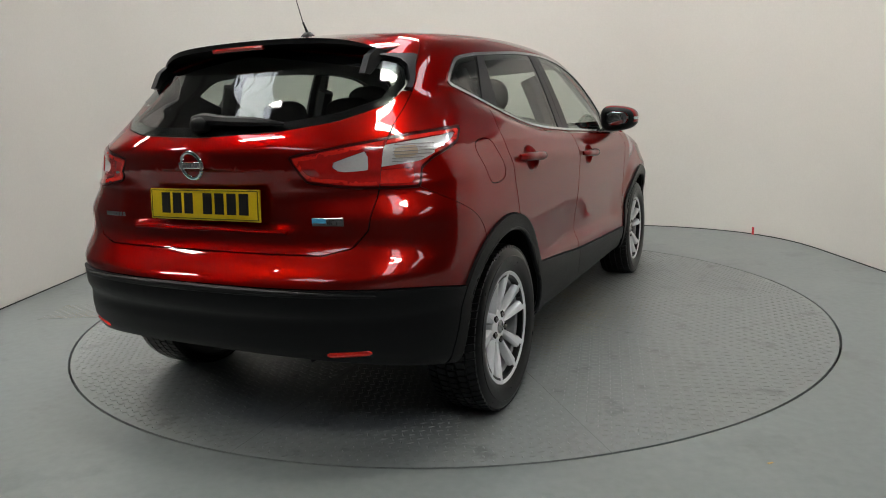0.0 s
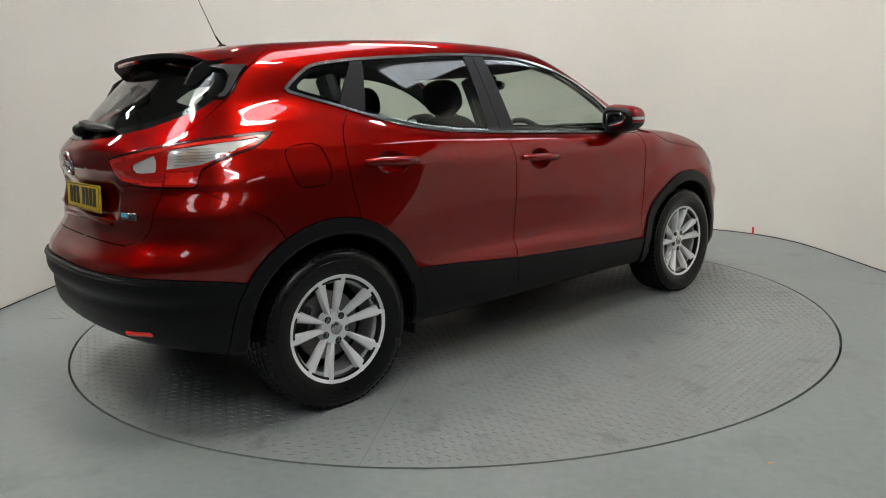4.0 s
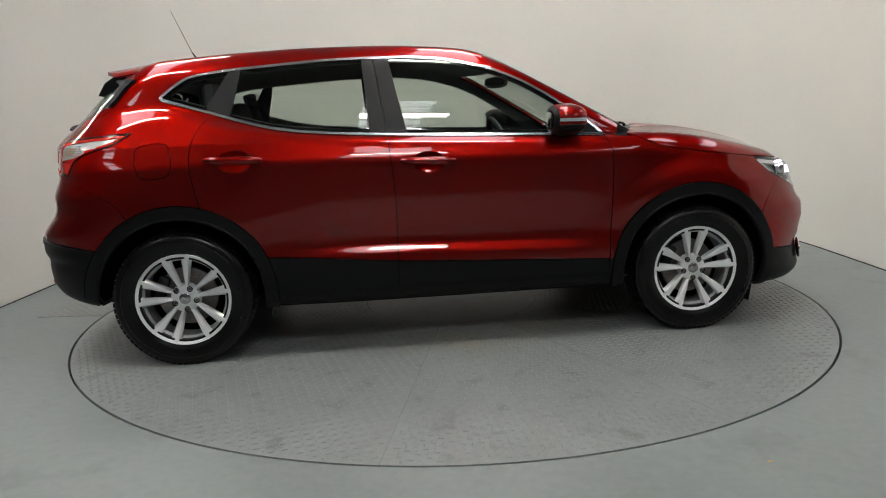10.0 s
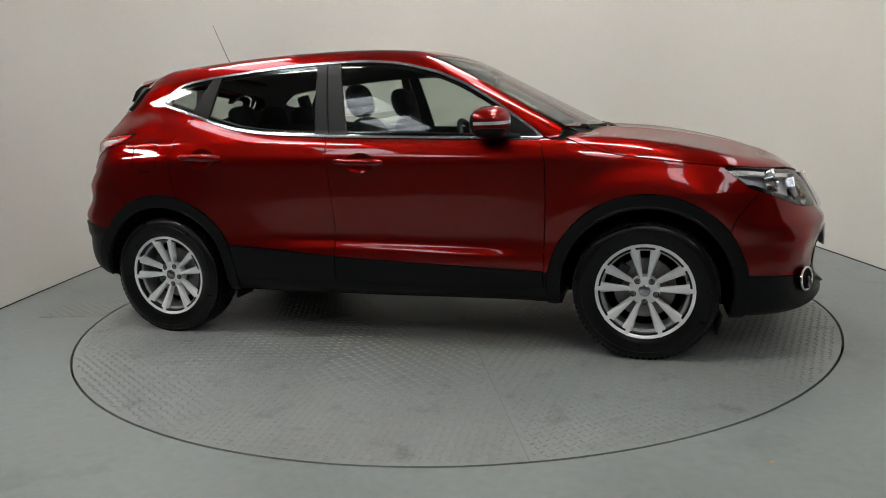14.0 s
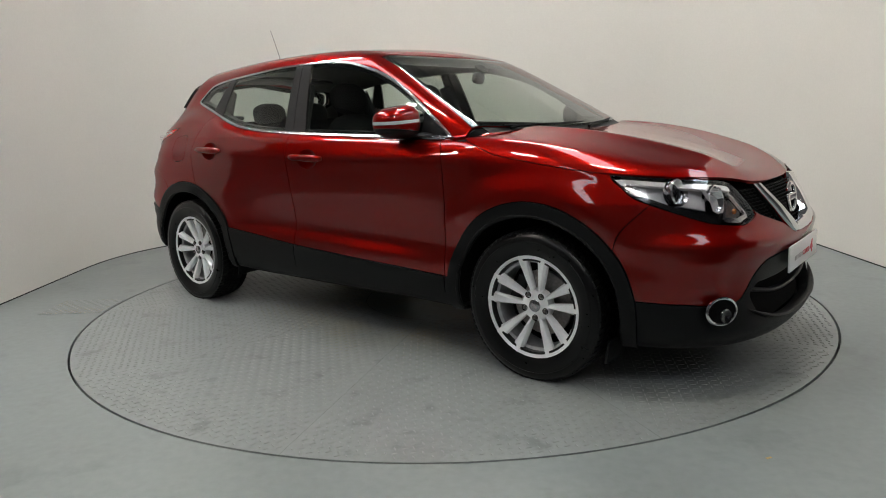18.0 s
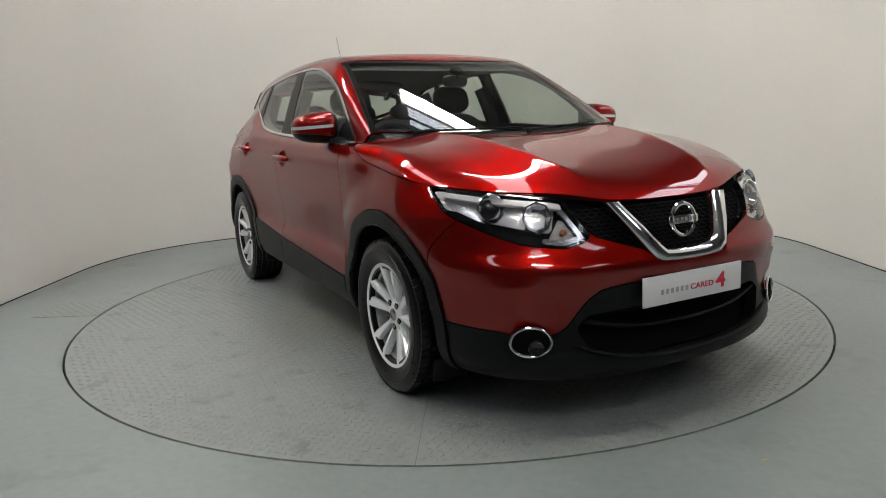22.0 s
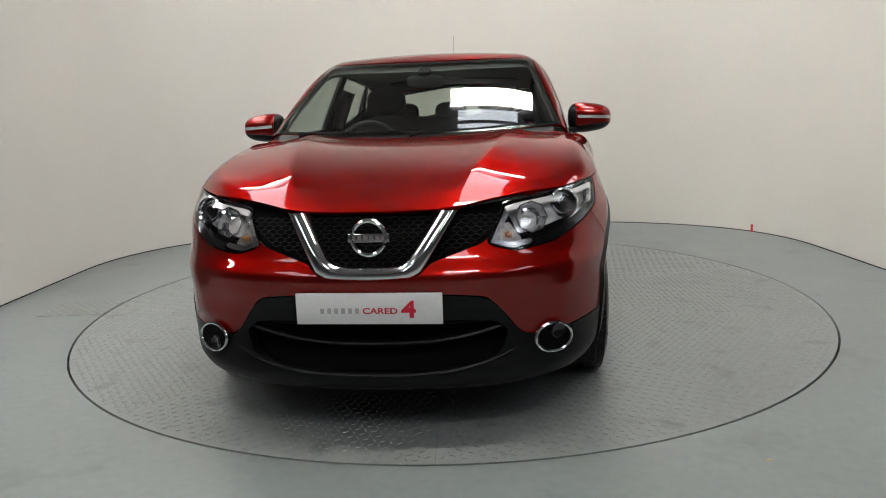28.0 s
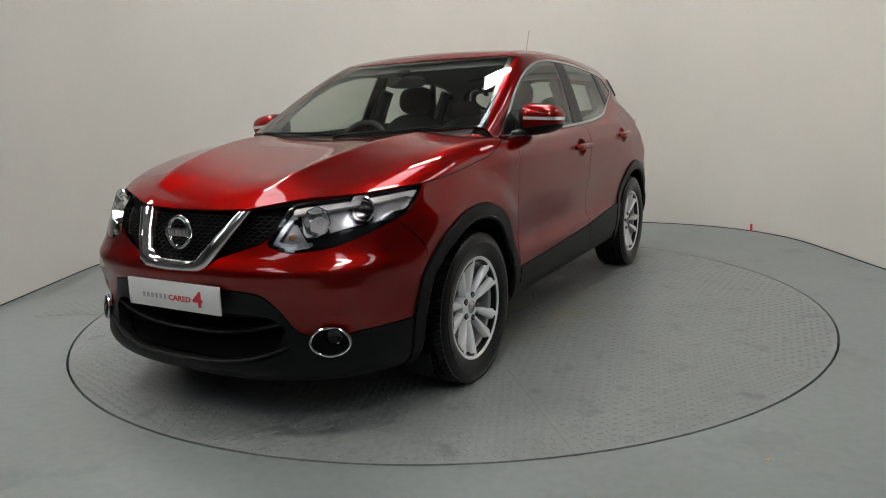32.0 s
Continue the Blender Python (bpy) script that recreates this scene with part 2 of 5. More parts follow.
def inside(u, v, poly):
    """Signed distance to a closed outline, positive within."""
    p = np.asarray(poly, float)
    q = np.roll(p, -1, 0)
    best = np.full(u.shape, 1e9)
    odd = np.zeros(u.shape, bool)
    for (ax, ay), (bx, by) in zip(p, q):
        ex, ey = bx - ax, by - ay
        t = np.clip(((u - ax) * ex + (v - ay) * ey) / (ex * ex + ey * ey + 1e-12), 0, 1)
        best = np.minimum(best, (u - ax - t * ex) ** 2 + (v - ay - t * ey) ** 2)
        if ay != by:
            odd ^= ((ay > v) != (by > v)) & (u < ex * (v - ay) / (by - ay) + ax)
    return np.where(odd, 1, -1) * np.sqrt(best)


# ---------------------------------------------------------------- the car's body as one smooth form
WB, AXLE_Z = 1.323, 0.335


def belt_z(x):
    return spl(x, [-2.0, -1.6, -1.3, -1.0, -0.72, -0.28, 0.27, 0.8, 1.0], [1.15, 1.21, 1.23, 1.17, 1.12, 1.09, 1.07, 1.06, 1.06])


def bonnet_z(x, y):
    zc = spl(x, [0.8, 1.1, 1.4, 1.7, 1.9, 2.02, 2.10, 2.16], [1.10, 1.088, 1.060, 0.998, 0.936, 0.885, 0.840, 0.79])
    ay = np.abs(y)
    ridge = spl(x, [0.9, 1.3, 1.7, 2.05], [0.52, 0.47, 0.40, 0.30])
    bulge = 0.030 * np.exp(-np.sqrt((ay - ridge) ** 2 + 0.012**2) / 0.13) * step(x, 0.9, 1.15) * (1 - step(x, 1.85, 2.1))
    return zc - spl(x, [0.9, 1.3, 1.7, 2.0], [0.020, 0.032, 0.052, 0.070]) * (ay / 0.8) ** 3.6 + bulge - 0.006


def side_w(x, z):
    w = spl(z, [0.18, 0.28, 0.40, 0.49, 0.56, 0.64, 0.78, 0.90, 1.05, 1.3],
            [0.80, 0.86, 0.886, 0.886, 0.876, 0.876, 0.886, 0.895, 0.905, 0.91])
    ledge = spl(x, [-0.85, -0.4, 0.2, 0.7, 0.8], [0.555, 0.56, 0.545, 0.525, 0.52])
    w = w - 0.014 * step(x, -0.85, -0.35) * (1 - step(x, 0.55, 0.86)) * step(z, ledge - 0.055, ledge + 0.005) * (1 - step(z, ledge + 0.01, 0.80))
    crease = spl(x, [-1.9, -1.2, -0.3, 0.6, 1.2, 1.6], [1.00, 0.995, 0.985, 0.972, 0.970, 0.94])
    w = smin(w, 0.898 - 0.42 * (z - crease) - 0.25 * np.maximum(z - 1.08, 0), 0.014)
    arch = np.exp(-((x - WB) / 0.38) ** 2) + np.exp(-((x + WB) / 0.38) ** 2)
    low = np.exp(-((z - 0.69) / 0.17) ** 2)
    # rounded shoulder that follows the front wheel arch
    shoulder = 0.016 * (1 - step(np.hypot(x - WB, z - AXLE_Z), 0.50, 0.62)) * step(z, 0.55, 0.75)
    return (w + shoulder + 0.022 * arch * low - 0.014 * step(x, 0.95, 1.5) - 0.02 * step(x, 1.2, 1.8) * step(z, 0.9, 1.1)
            - 0.042 * step(-x, 0.9, 1.7) * step(z, 0.82, 1.08) - 0.16 * step(x, 0.95, 1.25) * np.maximum(z - 0.80, 0))


def nose_x(z):
    return spl(z, [0.15, 0.20, 0.26, 0.33, 0.40, 0.50, 0.58, 0.625, 0.685, 0.78, 0.84, 0.90, 1.0, 1.1],
               [2.10, 2.17, 2.205, 2.185, 2.17, 2.175, 2.20, 2.205, 2.165, 2.12, 2.085, 2.03, 1.95, 1.85])


def tail_x(z):
    return spl(z, [0.2, 0.3, 0.4, 0.48, 0.535, 0.565, 0.60, 0.66, 0.71, 0.76, 0.85, 0.945, 0.962, 1.0, 1.045, 1.075, 1.095, 1.12, 1.15, 1.2, 1.3],
               [-1.95, -2.055, -2.100, -2.113, -2.116, -2.132, -2.134, -2.11, -2.06, -2.025, -2.014, -2.013, -2.021, -2.022, -2.026, -2.030, -2.026, -2.008, -1.980, -1.93, -1.86])


def glass_w(x, z):
    front, back = np.maximum(x, 0), np.maximum(-0.3 - x, 0)
    return 0.812 - 0.30 * (z - 1.09) - 0.22 * np.maximum(z - 1.09, 0) ** 2 - 0.048 * front**2 - 0.045 * back**2


def roof_z(x, y):
    z = spl(x, [-2.0, -1.80, -1.65, -1.42, -1.19, -0.88, -0.45, -0.15, 0.08, 0.3, 0.6],
            [1.415, 1.450, 1.470, 1.504, 1.525, 1.545, 1.557, 1.553, 1.538, 1.51, 1.44])
    return z + 0.020 * (1 - (y / 0.5) ** 2)


def screen_z(x, y):
    return 1.487 - 0.53 * (x + 0.092 * (y / 0.6) ** 2 - 0.372)


def rear_x(z, y):
    return spl(z, [1.0, 1.14, 1.25, 1.35, 1.45, 1.55], [-2.06, -1.985, -1.90, -1.80, -1.70, -1.60]) + 0.16 * (np.abs(y) / 0.6) ** 2.2


def under_z(x):
    return spl(x, [-2.2, -2.0, -1.7, -1.0, 0.0, 0.8, 1.6, 2.2], [0.42, 0.37, 0.31, 0.26, 0.25, 0.25, 0.20, 0.19])


def plan_f(x, y, z, inset=0.0):
    w, n = side_w(x, z), nose_x(z)
    n = n + 0.020 * np.exp(-((np.abs(y) - 0.70) / 0.075) ** 2) * step(z, 0.41, 0.47) * (1 - step(z, 0.55, 0.63))
    alcove = (1 - step(np.abs(y), 0.30, 0.47)) * step(z, 0.81, 0.84) * (1 - step(z, 0.955, 1.01))
    t = tail_x(z) + 0.020 * alcove
    s = np.abs(y) / w
    rn = 2.5 + 0.8 * step(z, 0.60, 0.72) * (1 - step(z, 0.84, 1.0))
    pf, pr = np.maximum(0, (x - (n - 0.65)) / 0.65), np.maximum(0, ((t + 0.50) - x) / 0.50)
    return w * (1 - np.where(pf > 0, (s**2.6 + pf**2.6) ** (1 / 2.6), (s**rn + pr**rn) ** (1 / rn)))


def wells(x, y, z):
    """Positive outside the wheel wells."""
    f = np.minimum(np.hypot(x - WB, z - AXLE_Z), np.hypot(x + WB + 0.0, z - AXLE_Z)) - 0.40
    return np.maximum(f, 0.55 - np.abs(y))


def body_f(x, y, z):
    b = step(x, 0.8, 1.05)
    top = bonnet_z(x, y) * b + belt_z(x) * (1 - b)
    low = smin(plan_f(x, y, z), (top - z) * 0.9, 0.046)
    low = smin(low, z - under_z(x), 0.05)
    green = smin(glass_w(x, z) - np.abs(y), roof_z(x, y) - z, 0.11)
    green = smin(green, (screen_z(x, y) - z) * 0.88, 0.05)
    green = smin(green, (x - rear_x(z, y)) * 0.7, 0.10)
    green = np.minimum(green, z - 1.03)
    return np.minimum(smax(low, green, 0.035 + 0.03 * step(-x, 1.1, 1.5) - 0.025 * step(x, 0.6, 0.85)), wells(x, y, z))


def gradient(f, p, e=1e-4):
    g = np.empty_like(p)
    for i in range(3):
        d = np.zeros(3)
        d[i] = e
        a, b = p + d, p - d
        g[:, i] = (f(*a.T) - f(*b.T)) / (2 * e)
    return g


def surface(f, lo, hi, h):
    """Vertices and triangles of f = 0 (f positive within), each vertex moved onto the surface."""
    ax = [np.arange(lo[i], hi[i] + h, h) for i in range(3)]
    X, Y, Z = np.meshgrid(*ax, indexing="ij")
    F = f(X, Y, Z)
    S = F > 0
    n = [len(a) for a in ax]
    acc, cnt = np.zeros((n[0] - 1, n[1] - 1, n[2] - 1, 3)), np.zeros((n[0] - 1, n[1] - 1, n[2] - 1))
    quads = []
    edges = []
    for a in range(3):
        sl0, sl1 = [slice(None)] * 3, [slice(None)] * 3
        sl0[a], sl1[a] = slice(0, -1), slice(1, None)
        f0, f1 = F[tuple(sl0)], F[tuple(sl1)]
        idx = np.argwhere((f0 > 0) != (f1 > 0))
        v0, v1 = f0[tuple(idx.T)], f1[tuple(idx.T)]
        pts = np.stack([ax[i][idx[:, i]] for i in range(3)], 1)
        pts[:, a] += h * v0 / (v0 - v1)
        b, c = (a + 1) % 3, (a + 2) % 3
        cells = []
        for db, dc in ((-1, -1), (0, -1), (0, 0), (-1, 0)):
            k = idx.copy()
            k[:, b] += db
            k[:, c] += dc
            cells.append(k)
        ok = np.all([np.all((k >= 0) & (k < np.array(n) - 1), 1) for k in cells], 0)
        for k in cells:
            m = np.all((k >= 0) & (k < np.array(n) - 1), 1)
            np.add.at(acc, tuple(k[m].T), pts[m])
            np.add.at(cnt, tuple(k[m].T), 1)
        edges.append(([k[ok] for k in cells], v0[ok] > 0))
    index = np.full(cnt.shape, -1)
    has = cnt > 0
    index[has] = np.arange(has.sum())
    V = acc[has] / cnt[has][:, None]
    for cells, flip in edges:
        q = np.stack([index[tuple(k.T)] for k in cells], 1)
        q[~flip] = q[~flip][:, ::-1]
        quads.append(q)
    Q = np.concatenate(quads)
    for _ in range(4):
        g = gradient(f, V)
        val = f(*V.T)
        d = g * (val / np.maximum((g * g).sum(1), 0.05))[:, None]
        ln = np.linalg.norm(d, axis=1, keepdims=True)
        V = V - d * np.minimum(1, 0.5 * h / np.maximum(ln, 1e-9))
    d0 = np.linalg.norm(V[Q[:, 0]] - V[Q[:, 2]], axis=1)
    d1 = np.linalg.norm(V[Q[:, 1]] - V[Q[:, 3]], axis=1)
    s = (d0 <= d1)[:, None]
    T = np.concatenate([np.where(s, Q[:, [0, 1, 2]], Q[:, [0, 1, 3]]), np.where(s, Q[:, [0, 2, 3]], Q[:, [1, 2, 3]])])
    return V, T


def clip(V, N, T, f):
    """Keep the piece of a triangle mesh where f >= 0."""
    k = f >= 0
    c = k[T].sum(1)
    keep = T[c == 3]
    cut = T[(c == 1) | (c == 2)]
    if len(cut):
        kc = k[cut]
        lone_in = kc.sum(1) == 1
        lone = np.where(lone_in, kc.argmax(1), (~kc).argmax(1))
        r = np.arange(len(cut))
        a, b, d = cut[r, lone], cut[r, (lone + 1) % 3], cut[r, (lone + 2) % 3]
        E = np.concatenate([np.stack([a, b], 1), np.stack([a, d], 1)])
        E.sort(1)
        U, inv = np.unique(E, axis=0, return_inverse=True)
        inv = inv.reshape(-1)
        f0, f1 = f[U[:, 0]], f[U[:, 1]]
        t = (f0 / (f0 - f1))[:, None]
        base = len(V)
        V = np.concatenate([V, V[U[:, 0]] * (1 - t) + V[U[:, 1]] * t])
        nn = N[U[:, 0]] * (1 - t) + N[U[:, 1]] * t
        N = np.concatenate([N, nn / np.maximum(np.linalg.norm(nn, axis=1, keepdims=True), 1e-9)])
        p, q = inv[:len(cut)] + base, inv[len(cut):] + base
        one = np.stack([a, p, q], 1)[lone_in]
        o = ~lone_in
        two = np.concatenate([np.stack([p, b, d], 1)[o], np.stack([p, d, q], 1)[o]])
        keep = np.concatenate([keep, one, two])
    used = np.zeros(len(V), bool)
    used[keep.ravel()] = True
    new_i = np.cumsum(used) - 1
    return V[used], N[used], new_i[keep]


BV, BT = surface(body_f, (-2.22, -0.045, 0.15), (2.28, 0.96, 1.64), 0.015)
BN = -gradient(body_f, BV)
BN /= np.maximum(np.linalg.norm(BN, axis=1, keepdims=True), 1e-9)


HV, HN, HT = clip(BV, BN, BT, BV[:, 1].copy())
DONE, CALLS = {}, {}


def panel(name, fns, material, parent, label="", gap=0.0022, rim=0.014, push=0.0, mirror=0, base=None, thick=0.0):
    """A body panel: the piece of the form where every function is positive, its edges turned in.
    mirror 0: both halves in one mesh; 1: left side; -1: right side."""
    nth = CALLS[name, mirror] = CALLS.get((name, mirror), 0) + 1
    if mirror == -1 and (name, nth) in DONE:
        V, N, T = DONE.pop((name, nth))
    else:
        V, N, T = base if base else (HV, HN, HT)
        if base:
            V, N, T = clip(V, N, T, V[:, 1].copy())
        for f in fns:
            if len(T):
                V, N, T = clip(V, N, T, f(*V.T) - gap)
        if mirror == 1:
            DONE[name, nth] = V, N, T
    if not len(T):
        return None
    V = V + N * push
    E = np.concatenate([T[:, [0, 1]], T[:, [1, 2]], T[:, [2, 0]]])
    key = np.sort(E, 1)
    _, first, count = np.unique(key, axis=0, return_index=True, return_counts=True)
    B = E[first[count == 1]]
    mid = (np.abs(V[B[:, 0], 1]) < 1e-4) & (np.abs(V[B[:, 1], 1]) < 1e-4)
    B = B[~mid]
    ids, inv = np.unique(B, return_inverse=True)
    inv = inv.reshape(B.shape)
    n0, k = len(V), len(ids)
    zero = np.zeros((k, 3))
    if rim:
        verts = np.concatenate([V, V[ids], V[ids] - N[ids] * rim])
        norms = np.concatenate([N, zero, zero])
        rims = np.stack([inv[:, 1] + n0, inv[:, 0] + n0, inv[:, 0] + n0 + k, inv[:, 1] + n0 + k], 1)
        faces = [tuple(t) for t in T.tolist()] + [tuple(r) for r in rims.tolist()]
    else:
        verts, norms, faces = V, N, [tuple(t) for t in T.tolist()]
    flip = np.array([1, -1, 1])
    if mirror == -1:
        verts, norms, faces = verts * flip, norms * flip, [f[::-1] for f in faces]
    elif mirror == 0:
        m = len(verts)
        c = np.abs(verts[:, 1]) < 1e-4
        other = np.arange(m) + m
        other[c] = np.arange(m)[c]
        norms = norms.copy()
        norms[c, 1] = 0
        faces = faces + [tuple(int(other[i]) for i in f[::-1]) for f in faces]
        verts, norms = np.concatenate([verts, verts * flip]), np.concatenate([norms, norms * flip])
    return mesh_object(name, verts, faces, material, parent, label, normals=norms)


# ---------------------------------------------------------------- outlines on the body (side view x, z; front and rear a or b, z)
DLO = rounded([(-1.41, 1.305), (-1.26, 1.415), (-1.07, 1.442), (-0.87, 1.458), (-0.58, 1.48), (-0.34, 1.487), (-0.14, 1.487), (0.03, 1.472),
               (0.14, 1.45), (0.29, 1.41), (0.43, 1.35), (0.58, 1.262), (0.72, 1.162), (0.81, 1.095), (0.855, 1.052), (0.59, 1.060), (0.27, 1.07),
               (-0.01, 1.08), (-0.28, 1.09), (-0.55, 1.105), (-0.72, 1.12), (-0.86, 1.142), (-1.0, 1.18), (-1.15, 1.228), (-1.30, 1.272)], 2, 0.3)
HEAD = rounded([(0.40, 0.725), (0.56, 0.868), (0.8, 0.885), (1.29, 0.918), (1.17, 0.82), (0.95, 0.762), (0.75, 0.715), (0.52, 0.695)], 2, 0.2)
TAIL = rounded([(0.42, 1.065), (0.70, 1.10), (1.0, 1.13), (1.34, 1.15), (1.27, 1.09), (1.1, 1.045), (1.03, 1.015), (1.01, 0.95), (0.70, 0.955), (0.50, 0.975)], 2, 0.15)
T_CLEAR = rounded([(0.785, 1.090), (1.0, 1.106), (1.30, 1.130), (1.14, 1.070), (1.03, 1.038), (0.785, 1.020)], 2, 0.15)
T_GATE_CLEAR = rounded([(0.605, 1.037), (0.64, 1.046), (0.775, 1.078), (0.775, 1.014), (0.67, 1.010), (0.635, 1.014)], 2, 0.12)
T_AMBER = rounded([(0.90, 1.085), (1.02, 1.092), (1.02, 1.055), (0.90, 1.045)], 2, 0.3)
T_LOW = rounded([(0.79, 1.010), (0.99, 1.018), (0.98, 0.967), (0.79, 0.970)], 2, 0.2)
GRILLE = rounded([(-0.6, 0.90), (0.57, 0.90), (0.40, 0.73), (0.22, 0.672), (0.17, 0.628), (0.0, 0.62), (-0.6, 0.62)], 1, 0.1)
LOWER_GRILLE = rounded([(-0.8, 0.462), (0.0, 0.462), (0.43, 0.455), (0.485, 0.41), (0.45, 0.33), (0.34, 0.292), (0.0, 0.272), (-0.8, 0.272)], 2, 0.2)
GATE = [(-0.5, 0.735), (0.50, 0.738), (0.60, 0.762), (0.65, 0.82), (0.672, 0.96), (0.675, 1.08), (0.690, 1.15), (0.695, 1.22), (0.668, 1.30), (0.63, 1.37),
        (0.61, 1.43), (0.60, 1.8), (-0.5, 1.8)]
RGLASS = rounded([(-0.5, 1.135), (0.0, 1.135), (0.32, 1.148), (0.5, 1.175), (0.625, 1.228), (0.64, 1.30), (0.60, 1.385), (0.0, 1.47), (-0.5, 1.47)], 2, 0.2)
FUEL = rounded([(-1.50, 1.085), (-1.325, 1.10), (-1.312, 0.935), (-1.475, 0.922)], 4, 0.36)


def fa(x, y):
    return np.abs(y) + 2.1 - x


def fb(x, y):
    return np.abs(y) + x + 2.05


def screen_s(x, y):
    return x + 0.12 * (y / 0.6) ** 2


def only(cond, value):
    return np.where(cond, value, -1.0)


def within(cond, u, v, poly):
    """inside(), worked out only where cond holds and near the outline's box; -1 elsewhere."""
    p = np.asarray(poly)
    lo, hi = p.min(0) - 0.06, p.max(0) + 0.06
    k = cond & (u > lo[0]) & (u < hi[0]) & (v > lo[1]) & (v < hi[1])
    out = np.full(np.shape(u), -1.0)
    if np.any(k):
        out[k] = inside(u[k], v[k], poly)
    return out


def both(*fs):
    return lambda x, y, z: np.minimum.reduce([f(x, y, z) for f in fs])


def either(*fs):
    return lambda x, y, z: np.maximum.reduce([f(x, y, z) for f in fs])


neg = lambda f: (lambda x, y, z: -f(x, y, z))
below = lambda c: (lambda x, y, z: c - z)
above = lambda c: (lambda x, y, z: z - c)
ahead = lambda c: (lambda x, y, z: x - c)
behind = lambda c: (lambda x, y, z: c - x)
wide = lambda c: (lambda x, y, z: np.abs(y) - c)
dlo = lambda x, y, z: within(np.abs(y) > 0.45, x, z, DLO)
head = lambda x, y, z: within(x > 1.4, fa(x, y), z, HEAD)
tail = lambda x, y, z: within(x < -1.4, fb(x, y), z, TAIL)
grille = lambda x, y, z: within(x > 1.9, np.abs(y), z, GRILLE)
low_grille = lambda x, y, z: within(x > 1.9, np.abs(y), z, LOWER_GRILLE)
gate_edge = lambda z: spl(z, [1.0, 1.08, 1.15, 1.22, 1.30, 1.37, 1.43, 1.52], [-1.25, -1.227, -1.135, -1.035, -0.945, -0.91, -0.86, -0.80])


def gate(x, y, z):
    """Tailgate outline: by width low down, along the corner of the pillar higher up."""
    k = step(z, 1.08, 1.17)
    low = within((x < -1.39) & (z < 1.2), np.abs(y), z, GATE)
    return only(x < -1.39, low * (1 - k) + 0.7 * (gate_edge(z) - np.abs(y) - x) * k)



rglass = lambda x, y, z: within(x < -1.3, np.abs(y), z, RGLASS)
fuel = lambda x, y, z: within((x < -1.2) & (y > 0.5), x, z, FUEL)
arch_r = lambda x, y, z: np.minimum(np.hypot(x - WB, z - AXLE_Z), np.hypot(x + WB, z - AXLE_Z))
arches = lambda x, y, z: arch_r(x, y, z) - 0.462
well = lambda x, y, z: wells(x, y, z) - 0.004
bottom = lambda x, y, z: z - under_z(x) - 0.012
clad_top = lambda x: spl(x, [-0.95, -0.61, -0.33, 0.11, 0.68, 0.9], [0.525, 0.50, 0.475, 0.45, 0.425, 0.415])
shut_z = lambda x: spl(x, [0.95, 1.05, 1.12, 1.27, 1.63, 1.85, 2.0, 2.08, 2.2], [1.06, 1.02, 0.993, 0.966, 0.918, 0.895, 0.872, 0.836, 0.80])
f_gap = lambda z: spl(z, [0.2, 0.5, 0.83, 0.96, 1.02, 1.06], [0.84, 0.85, 0.86, 0.855, 0.84, 0.82])
m_gap = lambda z: spl(z, [0.2, 0.36, 0.8, 1.1, 1.5], [-0.255, -0.258, -0.258, -0.285, -0.335])
r_gap = lambda z: spl(z, [0.4, 0.81, 0.96, 1.05, 1.11, 1.18, 1.24], [-1.10, -1.205, -1.232, -1.23, -1.215, -1.175, -1.10])
shutline = lambda x, y, z: z - shut_z(x)
half_screen = lambda z: 0.758 - 0.360 * (z - 1.08)
ws = lambda x, y, z: only((x > 0.1) & (z > 1.0), np.minimum.reduce([half_screen(z) - np.abs(y), screen_s(x, y) - 0.362, 1.115 - screen_s(x, y)]))
cowl = lambda x, y, z: only((x > 0.5) & (z > 1.0), np.minimum.reduce([0.70 - np.abs(y), screen_s(x, y) - 1.115, 1.175 - screen_s(x, y)]))
roof = lambda x, y, z: only(z > 1.4, np.minimum.reduce([spl(x, [-1.4, -0.3, 0.3], [0.545, 0.575, 0.56]) - np.abs(y), 0.355 - screen_s(x, y), x + 1.40]))
rail_line = lambda x: spl(x, [-1.45, -1.3, -0.3, 0.5, 0.80, 0.9, 1.0, 1.2], [1.36, 1.36, 1.35, 1.2, 1.08, 1.052, 1.05, 1.05])
rail = lambda x, y, z: np.minimum.reduce([z - rail_line(x), 1.12 - screen_s(x, y), np.abs(y) - 0.5])
lb_front = lambda x, y, z: z - spl(fa(x, y), [-0.1, 0.28, 0.36, 0.44, 0.54, 0.62, 0.9, 1.2, 1.6], [0.553, 0.552, 0.54, 0.49, 0.40, 0.385, 0.40, 0.415, 0.42])
lb_rear = lambda x, y, z: z - spl(x, [-2.15, -1.9, -1.6], [0.640, 0.628, 0.575])
f_seam = lambda x, y, z: x - spl(z, [0.4, 0.60, 0.68, 0.78, 0.84], [1.70, 1.69, 1.715, 1.80, 1.86])
r_seam = lambda x, y, z: spl(z, [0.5, 0.72, 0.82, 0.93, 0.965], [-1.70, -1.54, -1.60, -1.79, -1.84]) - x
belt_low = lambda x, y, z: belt_z(x) + 0.06 - z


def crossing(at, a, b):
    """Where body_f falls through zero between a and b; at(t) gives the arrays x, y, z."""
    for n in (160, 40):
        t = np.linspace(a, b, n)
        k = max(1, int(np.argmax(body_f(*at(t)) <= 0)))
        a, b = t[k - 1], t[k]
    return float((a + b) / 2)


def surf_y(x, z):
    """Half width of the body at x, z."""
    return crossing(lambda t: (np.full_like(t, x), t, np.full_like(t, z)), 0.2, 1.1)


